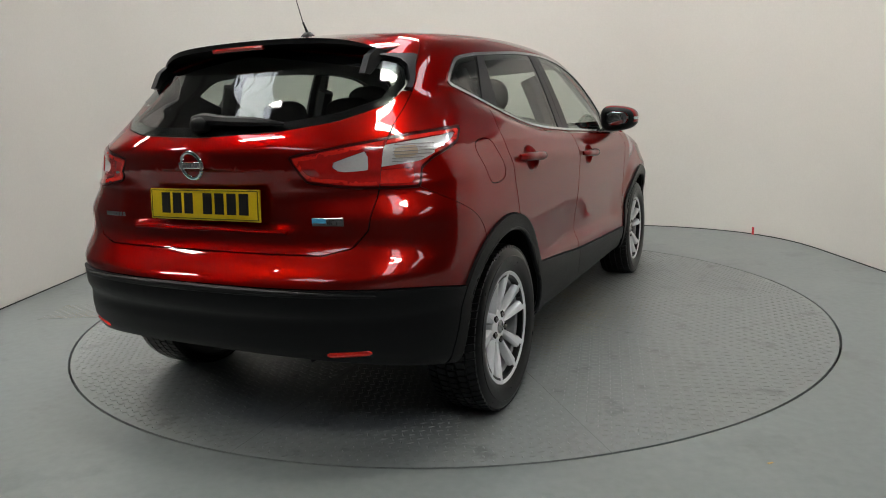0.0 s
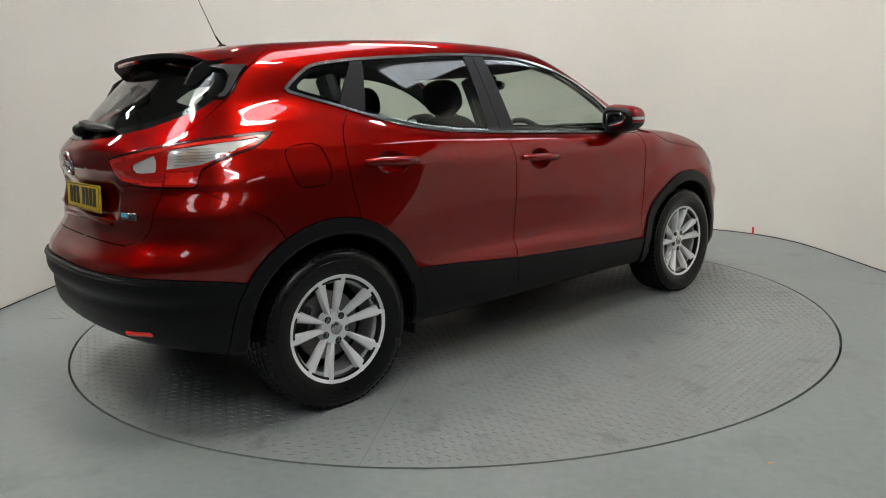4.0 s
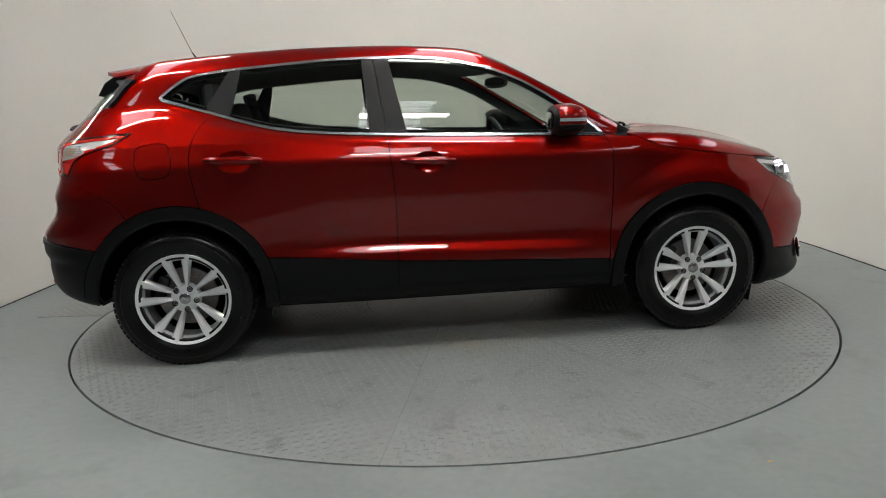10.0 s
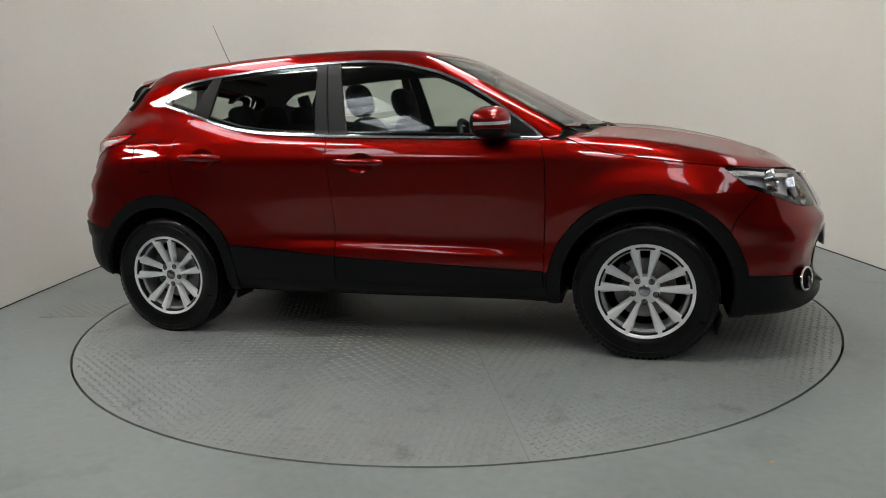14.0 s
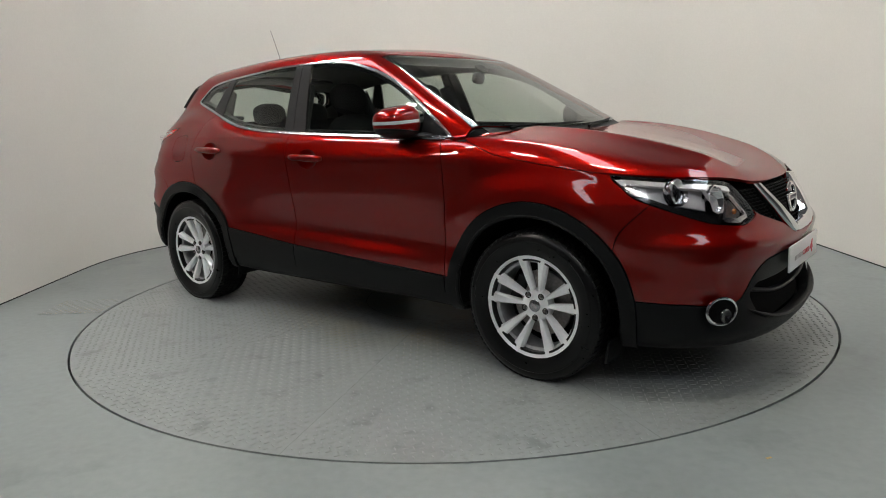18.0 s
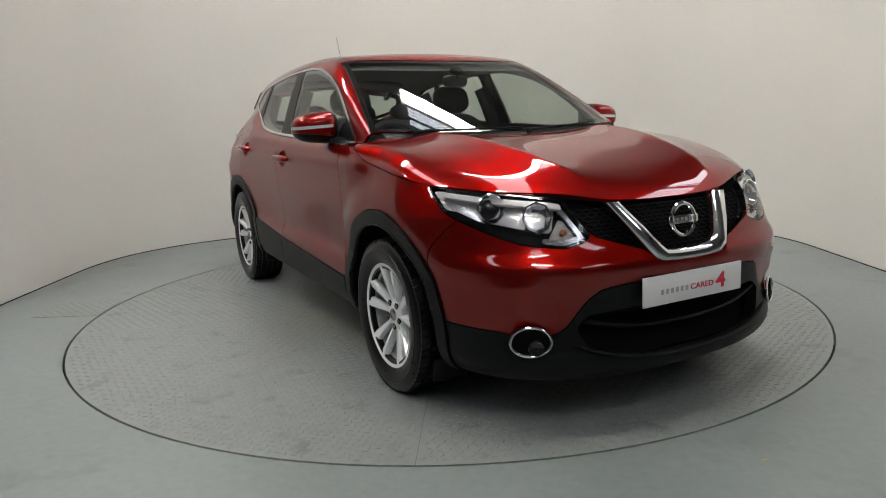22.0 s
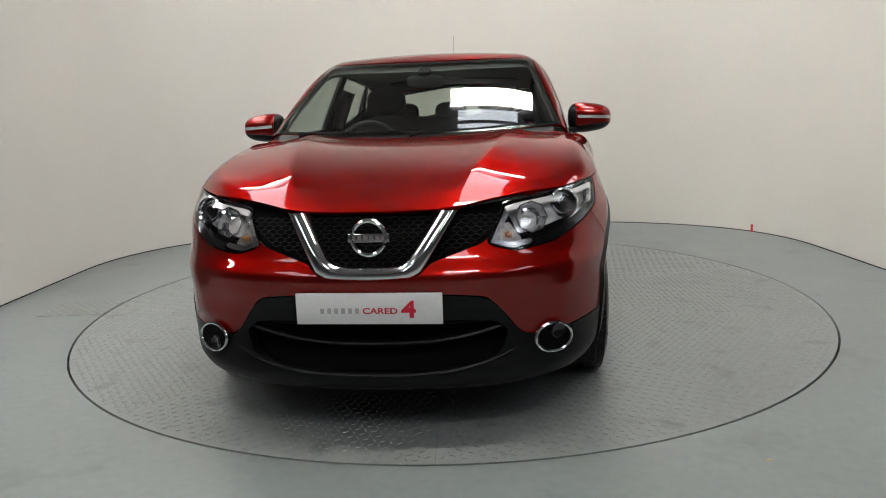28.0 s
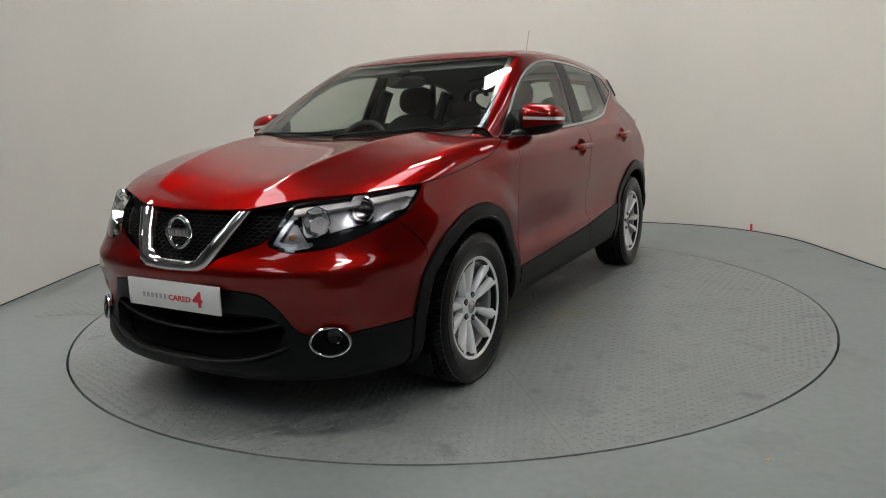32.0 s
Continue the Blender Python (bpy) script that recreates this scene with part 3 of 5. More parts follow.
def surf_x(y, z, front=True):
    a, b = (1.78, 2.5) if front else (-1.75, -2.5)
    return crossing(lambda t: (t, np.full_like(t, y), np.full_like(t, z)), a, b)


def normal_at(x, y, z):
    g = -gradient(body_f, np.array([[x, y, z]]), 2e-3)[0]
    return Vector(g).normalized()


def blob(name, centre, half, material, parent, n=3.0, label="", turn=(0, 0, 0), nu=28, nv=16):
    """A rounded box: superellipsoid."""
    bm = bmesh.new()
    s = lambda v, e: math.copysign(abs(v) ** (2 / e), v)
    rows = []
    for j in range(nv + 1):
        p = -math.pi / 2 + math.pi * j / nv
        rows.append([bm.verts.new((half[0] * s(math.cos(p), n) * s(math.cos(q), n), half[1] * s(math.cos(p), n) * s(math.sin(q), n), half[2] * s(math.sin(p), n)))
                     for q in (2 * math.pi * i / nu for i in range(nu))])
    for a, b in zip(rows, rows[1:]):
        for i in range(nu):
            bm.faces.new((a[i], a[(i + 1) % nu], b[(i + 1) % nu], b[i]))
    bmesh.ops.remove_doubles(bm, verts=bm.verts, dist=1e-5)
    ob = part(name, bm, material, parent, label)
    ob.matrix_basis = pose(*centre, *turn)
    return ob


car = empty("car")
tagged(car, "metallic red family crossover car with black cladding, parked on turntable", "car")

# ---------------------------------------------------------------- body panels
HANDLES = ((-0.085, 0.962, 1), (-1.02, 1.0, 1))
cup = lambda x, y, z: np.minimum.reduce([np.hypot((x - hx) / 1.5, z - hz + 0.004) for hx, hz, _ in HANDLES]) - 0.052
SIDE = (1, -1)
DISH = {}


def handle_dish(door, m, hx, hz):
    """The rounded hollow behind a door handle."""
    if hx not in DISH:
        rows = []
        for r in (1.03, 0.97, 0.88, 0.72, 0.5, 0.25):
            depth = 0.025 * (1 - min(1, r) ** 2.6) + 0.0008
            rows.append([(hx + 1.5 * 0.052 * r * math.cos(a), hz - 0.004 + 0.052 * r * math.sin(a), depth) for a in np.linspace(0, 2 * math.pi, 33)[:-1]])
        DISH[hx] = [[(x, surf_y(x, z) - d, z) for x, z, d in row] for row in rows]
    bm = bmesh.new()
    rows = [[bm.verts.new((x, m * y, z)) for x, y, z in row] for row in DISH[hx]]
    for a, b in zip(rows, rows[1:]):
        for i in range(32):
            bm.faces.new((a[i], a[(i + 1) % 32], b[(i + 1) % 32], b[i]))
    bm.faces.new(rows[-1])
    part("handle_cup", bm, M_PAINT, door)


for m in SIDE:
    door = panel("front_door", [neg(dlo), lambda x, y, z: f_gap(z) - x, lambda x, y, z: x - m_gap(z), lambda x, y, z: z - clad_top(x), belt_low, wide(0.6), cup], M_PAINT, car, mirror=m)
    handle_dish(door, m, *HANDLES[0][:2])
    panel("door_cladding", [lambda x, y, z: clad_top(x) - z, above(0.335), lambda x, y, z: f_gap(z) - x, lambda x, y, z: x - m_gap(z), wide(0.6)], M_CLAD, door, "rough black plastic lower door cladding", mirror=m, push=0.008)
    door = panel("rear_door", [neg(dlo), lambda x, y, z: m_gap(z) - x, lambda x, y, z: x - r_gap(z), lambda x, y, z: z - clad_top(x), arches, belt_low, wide(0.6), cup], M_PAINT, car, mirror=m)
    handle_dish(door, m, *HANDLES[1][:2])
    panel("door_cladding", [lambda x, y, z: clad_top(x) - z, above(0.335), lambda x, y, z: m_gap(z) - x, arches, ahead(-1.1), wide(0.6)], M_CLAD, door, "rough black plastic lower door cladding", mirror=m, push=0.008)
    panel("sill_cladding", [below(0.335), bottom, well, arches, behind(0.93), ahead(-0.93), wide(0.6)], M_CLAD, car, mirror=m, push=0.0)
    panel("wing_cladding", [lambda x, y, z: clad_top(x) - z, bottom, arches, lambda x, y, z: x - f_gap(z), behind(1.0), wide(0.6), above(0.335)], M_CLAD, car, mirror=m, push=0.006)
    panel("front_wing", [neg(dlo), lambda x, y, z: x - f_gap(z), neg(shutline), arches, neg(f_seam), neg(head), above(0.41), lambda x, y, z: rail_line(x) - z, wide(0.5)], M_PAINT, car, mirror=m)
    quarter = both(lambda x, y, z: r_gap(z) - x, neg(r_seam))
    panel("body_side_panel", [either(quarter, rail), neg(dlo), arches, neg(tail), neg(gate), neg(roof), neg(ws), neg(fuel), wide(0.35), above(0.5),
                              lambda x, y, z: np.where(x > -1.05, z - rail_line(x), 1.0)], M_PAINT, car, mirror=m)
    panel("fuel_flap", [fuel], M_PAINT, car, mirror=m) if m == -1 else panel("fuel_blank", [fuel], M_PAINT, car, mirror=m, gap=-0.002)
    for wx in (WB, -WB):
        panel("arch_cladding", [neg(arches), well, wide(0.6), lambda x, y, z: 0.47 - np.abs(x - wx), bottom], M_CLAD, car, mirror=m, push=0.012, rim=0.02)
    # glazing
    s = panel("window_surround", [dlo, lambda x, y, z: 0.012 - dlo(x, y, z)], M_SATIN, car, "bright satin metal window surround", mirror=m, push=0.004, gap=0)
    g_in = lambda x, y, z: dlo(x, y, z) - 0.012
    b0 = lambda z: spl(z, [1.08, 1.5], [-0.365, -0.395])
    b1 = lambda z: spl(z, [1.08, 1.5], [-0.175, -0.26])
    c0 = lambda z: spl(z, [1.18, 1.24, 1.45], [-1.19, -1.165, -1.04])
    c1 = lambda z: spl(z, [1.16, 1.21, 1.45], [-1.06, -1.045, -0.985])
    mz = lambda z: spl(z, [1.05, 1.2], [0.64, 0.66])
    panel("front_door_glass", [g_in, lambda x, y, z: x - b1(z), lambda x, y, z: 0.655 - x], M_GLASS, car, mirror=m, rim=0, gap=0.001)
    panel("rear_door_glass", [g_in, lambda x, y, z: b0(z) - x, lambda x, y, z: x - c1(z)], M_GLASS, car, mirror=m, rim=0, gap=0.001)
    panel("quarter_glass", [g_in, lambda x, y, z: c0(z) - x], M_PRIVACY, car, mirror=m, rim=0, gap=0.001)
    panel("front_pillar_trim", [g_in, lambda x, y, z: b1(z) - x, lambda x, y, z: x - m_gap(z)], M_PILLAR, car, mirror=m, push=0.003)
    panel("rear_pillar_trim", [g_in, lambda x, y, z: m_gap(z) - x, lambda x, y, z: x - b0(z)], M_PILLAR, car, mirror=m, push=0.003)
    panel("quarter_pillar_trim", [g_in, lambda x, y, z: c1(z) - x, lambda x, y, z: x - c0(z)], M_PILLAR, car, mirror=m, push=0.003)
    panel("mirror_sail", [g_in, lambda x, y, z: x - 0.655], M_CLAD, car, mirror=m, push=0.002)
    panel("window_seal", [g_in, lambda x, y, z: 0.030 - dlo(x, y, z), behind(0.655)], M_GLOSSBLACK, car, mirror=m, push=-0.004, rim=0, gap=0)

panel("bonnet", [shutline, lambda x, y, z: screen_s(x, y) - 1.178, ahead(0.9), neg(head)], M_PAINT, car)
screen = panel("windscreen", [ws], M_GLASS, car, rim=0)
panel("screen_border", [ws, lambda x, y, z: 0.028 - ws(x, y, z)], M_GLOSSBLACK, screen, push=-0.004, rim=0)
panel("cowl_cover", [cowl], M_CLAD, car, push=-0.006, gap=-0.004)
panel("roof", [roof], M_PAINT, car)
for m in SIDE:
    panel("roof_joint", [neg(roof), lambda x, y, z: roof(x, y, z) + 0.012, above(1.40), lambda x, y, z: 0.5 - np.abs(np.abs(y) - 0.56) * 10, behind(0.33), ahead(-1.40)], M_GLOSSBLACK, car, push=-0.004, rim=0, gap=-0.003, mirror=m)
deflector = lambda x, y, z: np.minimum.reduce([gate(x, y, z) - 0.006, -rglass(x, y, z), np.abs(y) - 0.45, z - 1.275, 1.405 - z, -1.46 - x])
hatch = panel("tailgate", [gate, neg(rglass), neg(tail), neg(deflector), above(0.735)], M_PAINT, car)
panel("rear_window", [rglass], M_PRIVACY, hatch, rim=0, gap=0.001)
panel("window_border", [rglass, lambda x, y, z: 0.035 - rglass(x, y, z)], M_GLOSSBLACK, hatch, push=-0.004, rim=0)
bumper = panel("front_bumper", [f_seam, lb_front, neg(head), neg(grille), neg(shutline), arches], M_PAINT, car)
lower = panel("front_lower_bumper", [neg(lb_front), ahead(1.5), well, bottom, arches, neg(low_grille)], M_CLAD, car, push=0.003, rim=0.05)
panel("rear_bumper", [r_seam, lb_rear, neg(gate), neg(tail), arches, behind(-1.5)], M_PAINT, car)
rlow = panel("rear_lower_bumper", [neg(lb_rear), behind(-1.5), well, bottom, arches], M_CLAD, car, push=0.011)
# near-black sheets behind both openings give the shade of their depth as colour
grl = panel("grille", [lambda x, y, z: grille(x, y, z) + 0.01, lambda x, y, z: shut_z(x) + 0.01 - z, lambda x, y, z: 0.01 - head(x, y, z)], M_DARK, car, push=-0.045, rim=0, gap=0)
panel("intake_shade_sheet", [lambda x, y, z: low_grille(x, y, z) + 0.01], M_DARK, lower, push=-0.06, rim=0, gap=0)
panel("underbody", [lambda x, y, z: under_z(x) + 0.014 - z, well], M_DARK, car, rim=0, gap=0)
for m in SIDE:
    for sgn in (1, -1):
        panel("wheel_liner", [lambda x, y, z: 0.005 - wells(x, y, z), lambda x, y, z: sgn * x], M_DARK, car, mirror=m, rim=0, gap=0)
# cabin lining: the same form drawn in, open at the glass
IV = BV - BN * 0.035
for nm, fns, mt in (("headlining", [above(1.13), neg(lambda x, y, z: ws(x, y, z) - 0.038), neg(rglass), neg(lambda x, y, z: dlo(x, y, z) - 0.030)], M_HEADLINER),
                    ("cabin_lining", [below(1.13), above(0.45), neg(lambda x, y, z: dlo(x, y, z) - 0.030), neg(lambda x, y, z: ws(x, y, z) - 0.038), neg(rglass), behind(1.1), neg(tail)], M_TRIM)):
    panel(nm, fns, mt, car, base=(IV, BN, BT), rim=0, gap=0)
# near-black inner shell, added so the gaps between panels look shaded
panel("gap_shade_shell", [neg(lambda x, y, z: dlo(x, y, z) + 0.03), neg(ws), neg(rglass), neg(lambda x, y, z: head(x, y, z) + 0.0), neg(tail),
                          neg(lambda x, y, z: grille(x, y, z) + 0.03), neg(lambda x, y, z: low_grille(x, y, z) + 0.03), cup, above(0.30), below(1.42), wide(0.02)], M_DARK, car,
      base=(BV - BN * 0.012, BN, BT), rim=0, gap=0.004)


# ---------------------------------------------------------------- lamps
def on_front(y, z, push=0.0):
    p = Vector((surf_x(y, z), y, z))
    return p + normal_at(*p) * push


for m in SIDE:
    lamp = panel("headlamp", [head], M_GLOSSBLACK, car, "clear headlamp with chrome reflectors and black housing", mirror=m, push=-0.055, rim=0, gap=0.0)
    panel("lens", [head], M_LENS, lamp, mirror=m, rim=0)
    panel("lens_edge", [head, lambda x, y, z: 0.006 - head(x, y, z)], M_GLOSSBLACK, lamp, mirror=m, push=-0.003, rim=0.03)
    drl = lambda x, y, z: np.minimum.reduce([head(x, y, z) - 0.012, 0.030 - head(x, y, z), fa(x, y) - 0.56, z - (0.80 + 0.06 * (fa(x, y) - 0.6))])
    panel("light_guide", [drl], M_RIBBED, lamp, "bright chrome light strip", mirror=m, push=-0.012, gap=0)
    tick = lambda x, y, z: np.minimum.reduce([head(x, y, z) - 0.014, 0.032 - head(x, y, z), 0.62 - fa(x, y) - 0.6 * (z - 0.76)])
    panel("indicator_tray", [tick], M_SATIN, lamp, "silver arrow shaped indicator tray", mirror=m, push=-0.02, gap=0)
    shelf = lambda x, y, z: np.minimum.reduce([head(x, y, z) - 0.016, fa(x, y) - 0.585, 1.22 - fa(x, y), z - 0.772 - 0.12 * (fa(x, y) - 0.7)])
    panel("reflector_tray", [shelf], M_CLEARLENS, lamp, "bright chrome reflector tray", mirror=m, push=-0.045, gap=0)
    brow = lambda x, y, z: np.minimum.reduce([head(x, y, z) - 0.006, 0.030 - head(x, y, z), 0.80 - z + 0.10 * (fa(x, y) - 0.7), fa(x, y) - 0.66])
    panel("black_bezel", [brow], M_GLOSSBLACK, lamp, mirror=m, push=-0.022, gap=0)
    inner = lambda x, y, z: np.minimum.reduce([head(x, y, z) - 0.034, 0.585 - fa(x, y) - 0.6 * (z - 0.76), fa(x, y) - 0.45])
    panel("indicator_reflector", [inner], M_STEEL, lamp, "grey faceted indicator reflector", mirror=m, push=-0.038, gap=0)
    for (cy, cz), r, nm in (((0.70, 0.842), 0.040, "projector"), ((0.575, 0.805), 0.049, "main_reflector")):
        c = Vector((surf_x(cy, cz), cy, cz))
        n = (normal_at(*c) + Vector((1.5, 0, 0))).normalized()
        bm = bmesh.new()
        if nm == "projector":
            revolve(bm, [(r * 1.12, 0.034), (r * 1.26, 0.042), (r * 1.38, 0.036), (r * 1.30, 0.0), (r * 0.9, 0.0), (r * 1.0, 0.024)], 36, "z")
        else:
            revolve(bm, [(r * 1.12, 0.036), (r * 1.22, 0.036), (r * 1.1, 0.0), (r * 0.3, -0.012), (0.004, -0.012), (0.004, -0.008), (r * 0.45, -0.006), (r * 0.8, 0.008)], 8, "z")
        bowl = part(nm, bm, M_CHROME, lamp, smooth=nm == "projector")
        q = n.to_track_quat("Z", "Y").to_matrix().to_4x4()
        base = Matrix.Translation(c - n * 0.052) @ q
        if m == -1:
            base = Matrix.Diagonal((1, -1, 1, 1)) @ base @ Matrix.Diagonal((1, -1, 1, 1))
        bowl.matrix_basis = base
        bm = bmesh.new()
        if nm == "projector":
            bmesh.ops.create_uvsphere(bm, u_segments=20, v_segments=12, radius=r * 0.92, matrix=Matrix.Diagonal((1, 1, 0.55, 1)))
            part("projector_eye", bm, M_GLOSSBLACK, lamp).matrix_basis = base @ pose(0, 0, 0.012)
        else:
            bmesh.ops.create_uvsphere(bm, u_segments=14, v_segments=8, radius=0.012)
            part("bulb", bm, M_LENS, lamp).matrix_basis = base @ pose(0, 0, 0.012)
    p = on_front(0.50, 0.757, -0.03)
    blob("indicator_bulb", (p.x, m * p.y, p.z), (0.009, 0.015, 0.012), M_AMBER, lamp, 2.2, "amber indicator bulb")

    tl = panel("tail_lamp", [tail, neg(gate), lambda x, y, z: -inside(fb(x, y), z, T_CLEAR), lambda x, y, z: -inside(fb(x, y), z, T_LOW)], M_REDLENS, car, "red and clear wraparound tail lamp", mirror=m, gap=0.001)
    panel("clear_lens", [lambda x, y, z: within(x < -1.4, fb(x, y), z, T_CLEAR), neg(gate)], M_RIBBED, tl, "clear ribbed reversing lens", mirror=m, push=-0.003, gap=0)
    panel("indicator_ribs", [lambda x, y, z: within(x < -1.4, fb(x, y), z, T_AMBER), neg(gate)], M_AMBERLENS, tl, "faint amber ribbed indicator", mirror=m, push=-0.001, gap=0)
    panel("lamp_border", [tail, neg(gate), lambda x, y, z: 0.009 - tail(x, y, z)], M_DARKRED, tl, "dark red lamp border", mirror=m, push=0.0015, gap=0.0005)
    glint = lambda x, y, z: np.minimum.reduce([tail(x, y, z) - 0.010, 0.022 - tail(x, y, z), z - 1.06])
    panel("light_pipe", [glint, neg(gate)], M_REDGLOW, tl, "bright red light pipe", mirror=m, push=0.0015, gap=0.0005)
    panel("reflector", [lambda x, y, z: within(x < -1.4, fb(x, y), z, T_LOW), neg(gate)], M_REDGLOW, tl, "bright red reflector", mirror=m, push=-0.002, gap=0)
    tg = panel("gate_lamp", [tail, gate, lambda x, y, z: -inside(fb(x, y), z, T_GATE_CLEAR)], M_REDLENS, hatch, "red tailgate lamp with clear insert", mirror=m, gap=0.001)
    panel("clear_insert", [lambda x, y, z: within(x < -1.4, fb(x, y), z, T_GATE_CLEAR), gate], M_RIBBED, tg, mirror=m, push=-0.003, gap=0)
    panel("lamp_border", [tail, gate, lambda x, y, z: 0.008 - tail(x, y, z)], M_DARKRED, tg, "dark red lamp border", mirror=m, push=0.0015, gap=0.0005)
    rib = lambda x, y, z: np.minimum.reduce([tail(x, y, z) - 0.010, 0.024 - tail(x, y, z), gate(x, y, z) - 0.006])
    panel("light_pipe", [rib], M_REDGLOW, tg, "bright red light pipe", mirror=m, push=0.0025, gap=0)
    for k in range(6):
        z = 1.038 + 0.011 * k
        pts = []
        for y in np.linspace(0.70, 0.80, 12):
            x = surf_x(y, z, False)
            if float(inside(np.array(y + x + 2.05), np.array(z), T_CLEAR)) > 0.004 and gate(np.array(x), np.array(y), np.array(z)) < -0.004:
                pts.append((x - 0.0005, m * y, z))
        if len(pts) > 2:
            bm = bmesh.new()
            tube(bm, pts, 0.0016, 6)
            part("lens_rib", bm, M_STEEL, tl)
    # bumper reflectors
    bm = bmesh.new()
    pts = [(surf_x(y, 0.41, False) - 0.006, m * y, 0.410 + 0.06 * (y - 0.52)) for y in np.linspace(0.525, 0.665, 14)]
    tube(bm, pts, [0.008] + [0.0125] * 12 + [0.008], 10)
    part("bumper_reflector", bm, M_REDGLOW, rlow, "red bumper reflector")

# rounded top edge of the black rear bumper
bm = bmesh.new()
tube(bm, [(surf_x(abs(y), 0.625, False) - 0.006, y, 0.626 - 0.012 * (abs(y) / 0.7) ** 3) for y in np.linspace(-0.72, 0.72, 49)], [0.014 * (1 - abs(k - 24) / 24) ** 0.25 + 0.0008 for k in range(49)], 10)
part("bumper_ledge", bm, M_CLAD, rlow)

# fog lamps: chrome ring round a dark bowl, near flat, its shade coloured in
for m in SIDE:
    c = Vector((surf_x(0.640, 0.366), 0.640, 0.366))
    n = (normal_at(*c) + Vector((0.2, 0, 0))).normalized()
    base = Matrix.Translation(c + n * 0.016) @ n.to_track_quat("Z", "Y").to_matrix().to_4x4()
    if m == -1:
        base = Matrix.Diagonal((1, -1, 1, 1)) @ base @ Matrix.Diagonal((1, -1, 1, 1))
    bm = bmesh.new()
    tube(bm, [(0.074 * math.cos(a), 0.052 * math.sin(a), 0) for a in np.linspace(0, 2 * math.pi, 49)[:-1]], 0.0065, 8, closed=True)
    ring = part("fog_lamp_ring", bm, M_CHROME, car, "oval chrome fog lamp ring")
    ring.matrix_basis = base
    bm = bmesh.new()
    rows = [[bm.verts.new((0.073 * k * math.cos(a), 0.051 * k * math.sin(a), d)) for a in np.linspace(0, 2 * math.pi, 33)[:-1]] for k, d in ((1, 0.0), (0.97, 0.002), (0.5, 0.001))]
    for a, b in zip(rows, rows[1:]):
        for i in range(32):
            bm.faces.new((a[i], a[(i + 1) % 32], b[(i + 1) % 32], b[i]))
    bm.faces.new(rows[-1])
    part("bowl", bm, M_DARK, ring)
    bm = bmesh.new()
    revolve(bm, [(0.026, 0.002), (0.030, 0.006), (0.026, 0.010), (0.010, 0.004), (0.002, 0.003)], 20, "z", (0.018 * m, 0.022, 0), closed=False)
    part("fog_lamp", bm, M_GLOSSBLACK, ring)

# ---------------------------------------------------------------- grille, emblem, plates
bm = bmesh.new()
x_at = {}
for r in range(15):
    z0 = 0.632 + 0.0135 * r
    pts = []
    for i in range(-33, 34):
        y = i * 0.0170
        z = z0 + 0.0036 * (1 if (i + r) % 2 else -1)
        ok = float(inside(np.array(abs(y)), np.array(z), GRILLE)) > 0.004 and float(inside(np.array(abs(y) + 2.1 - 2.09), np.array(z), HEAD)) < -0.004
        if ok:
            key = (round(abs(y), 2), r)
            if key not in x_at:
                x_at[key] = surf_x(abs(y), min(z0, 0.80))
            pts.append((x_at[key] - 0.026, y, z))
        if (not ok or i == 33) and pts:
            if len(pts) > 1:
                tube(bm, pts, 0.0016, 4)
            pts = []
        if ok and (i + r) % 2 and r < 14:
            tube(bm, [(x_at[key] - 0.027, y, z), (x_at[key] - 0.027, y, z + 0.0066)], 0.0017, 4)
part("grille_mesh", bm, M_MESH, grl, "gloss black honeycomb grille mesh")

vo = [(0.318, 0.842), (0.25, 0.735), (0.192, 0.640), (0.155, 0.613), (0.08, 0.607), (0.0, 0.606)]
vi = [(0.246, 0.842), (0.191, 0.757), (0.148, 0.690), (0.120, 0.667), (0.07, 0.660), (0.0, 0.659)]
out = vo + [(-y, z) for y, z in vo[-2::-1]]
inn = vi + [(-y, z) for y, z in vi[-2::-1]]
bm = bmesh.new()
rows = []
for k, d in ((0.0, -0.03), (0.0, -0.002), (0.05, 0.009), (0.16, 0.017), (0.34, 0.022), (0.52, 0.023), (0.70, 0.020), (0.86, 0.012), (0.96, 0.002), (1.0, -0.008), (1.0, -0.03)):
    rows.append([bm.verts.new((surf_x(abs(a[0]), max(0.66, a[1])) + d, a[0] * (1 - k) + b[0] * k, a[1] * (1 - k) + b[1] * k)) for a, b in zip(out, inn)])
for a, b in zip(rows, rows[1:]):
    for i in range(len(out) - 1):
        bm.faces.new((a[i], a[i + 1], b[i + 1], b[i]))
for e in (0, -1):
    bm.faces.new([r[e] for r in rows])
part("grille_chevron", bm, M_CHROME, grl, "chrome V shaped grille bar")


def emblem(centre, r, tilt, parent, face):
    bm = bmesh.new()
    tube(bm, [(0, r * math.cos(a), r * math.sin(a)) for a in np.linspace(0, 2 * math.pi, 41)[:-1]], r * 0.15, 8, closed=True)
    box(bm, (r * 0.22, r * 2.5, r * 0.52), pose(0, 0, 0), r * 0.06)
    e = part("emblem", bm, M_CHROME, parent, "chrome ring and bar emblem")
    e.matrix_basis = pose(*centre, 0, tilt, 0 if face > 0 else 180)
    bm = bmesh.new()
    for k in range(6):
        box(bm, (r * 0.03, r * 0.22, r * 0.26), pose(r * 0.115, (k - 2.5) * r * 0.36, 0))
    b = part("emblem_bars", bm, M_INKGREY, e, smooth=False)


emblem((surf_x(0, 0.758) + 0.012, 0, 0.758), 0.060, -6, grl, 1)
emblem((surf_x(0, 1.041, False) - 0.008, 0, 1.041), 0.046, 8, hatch, -1)


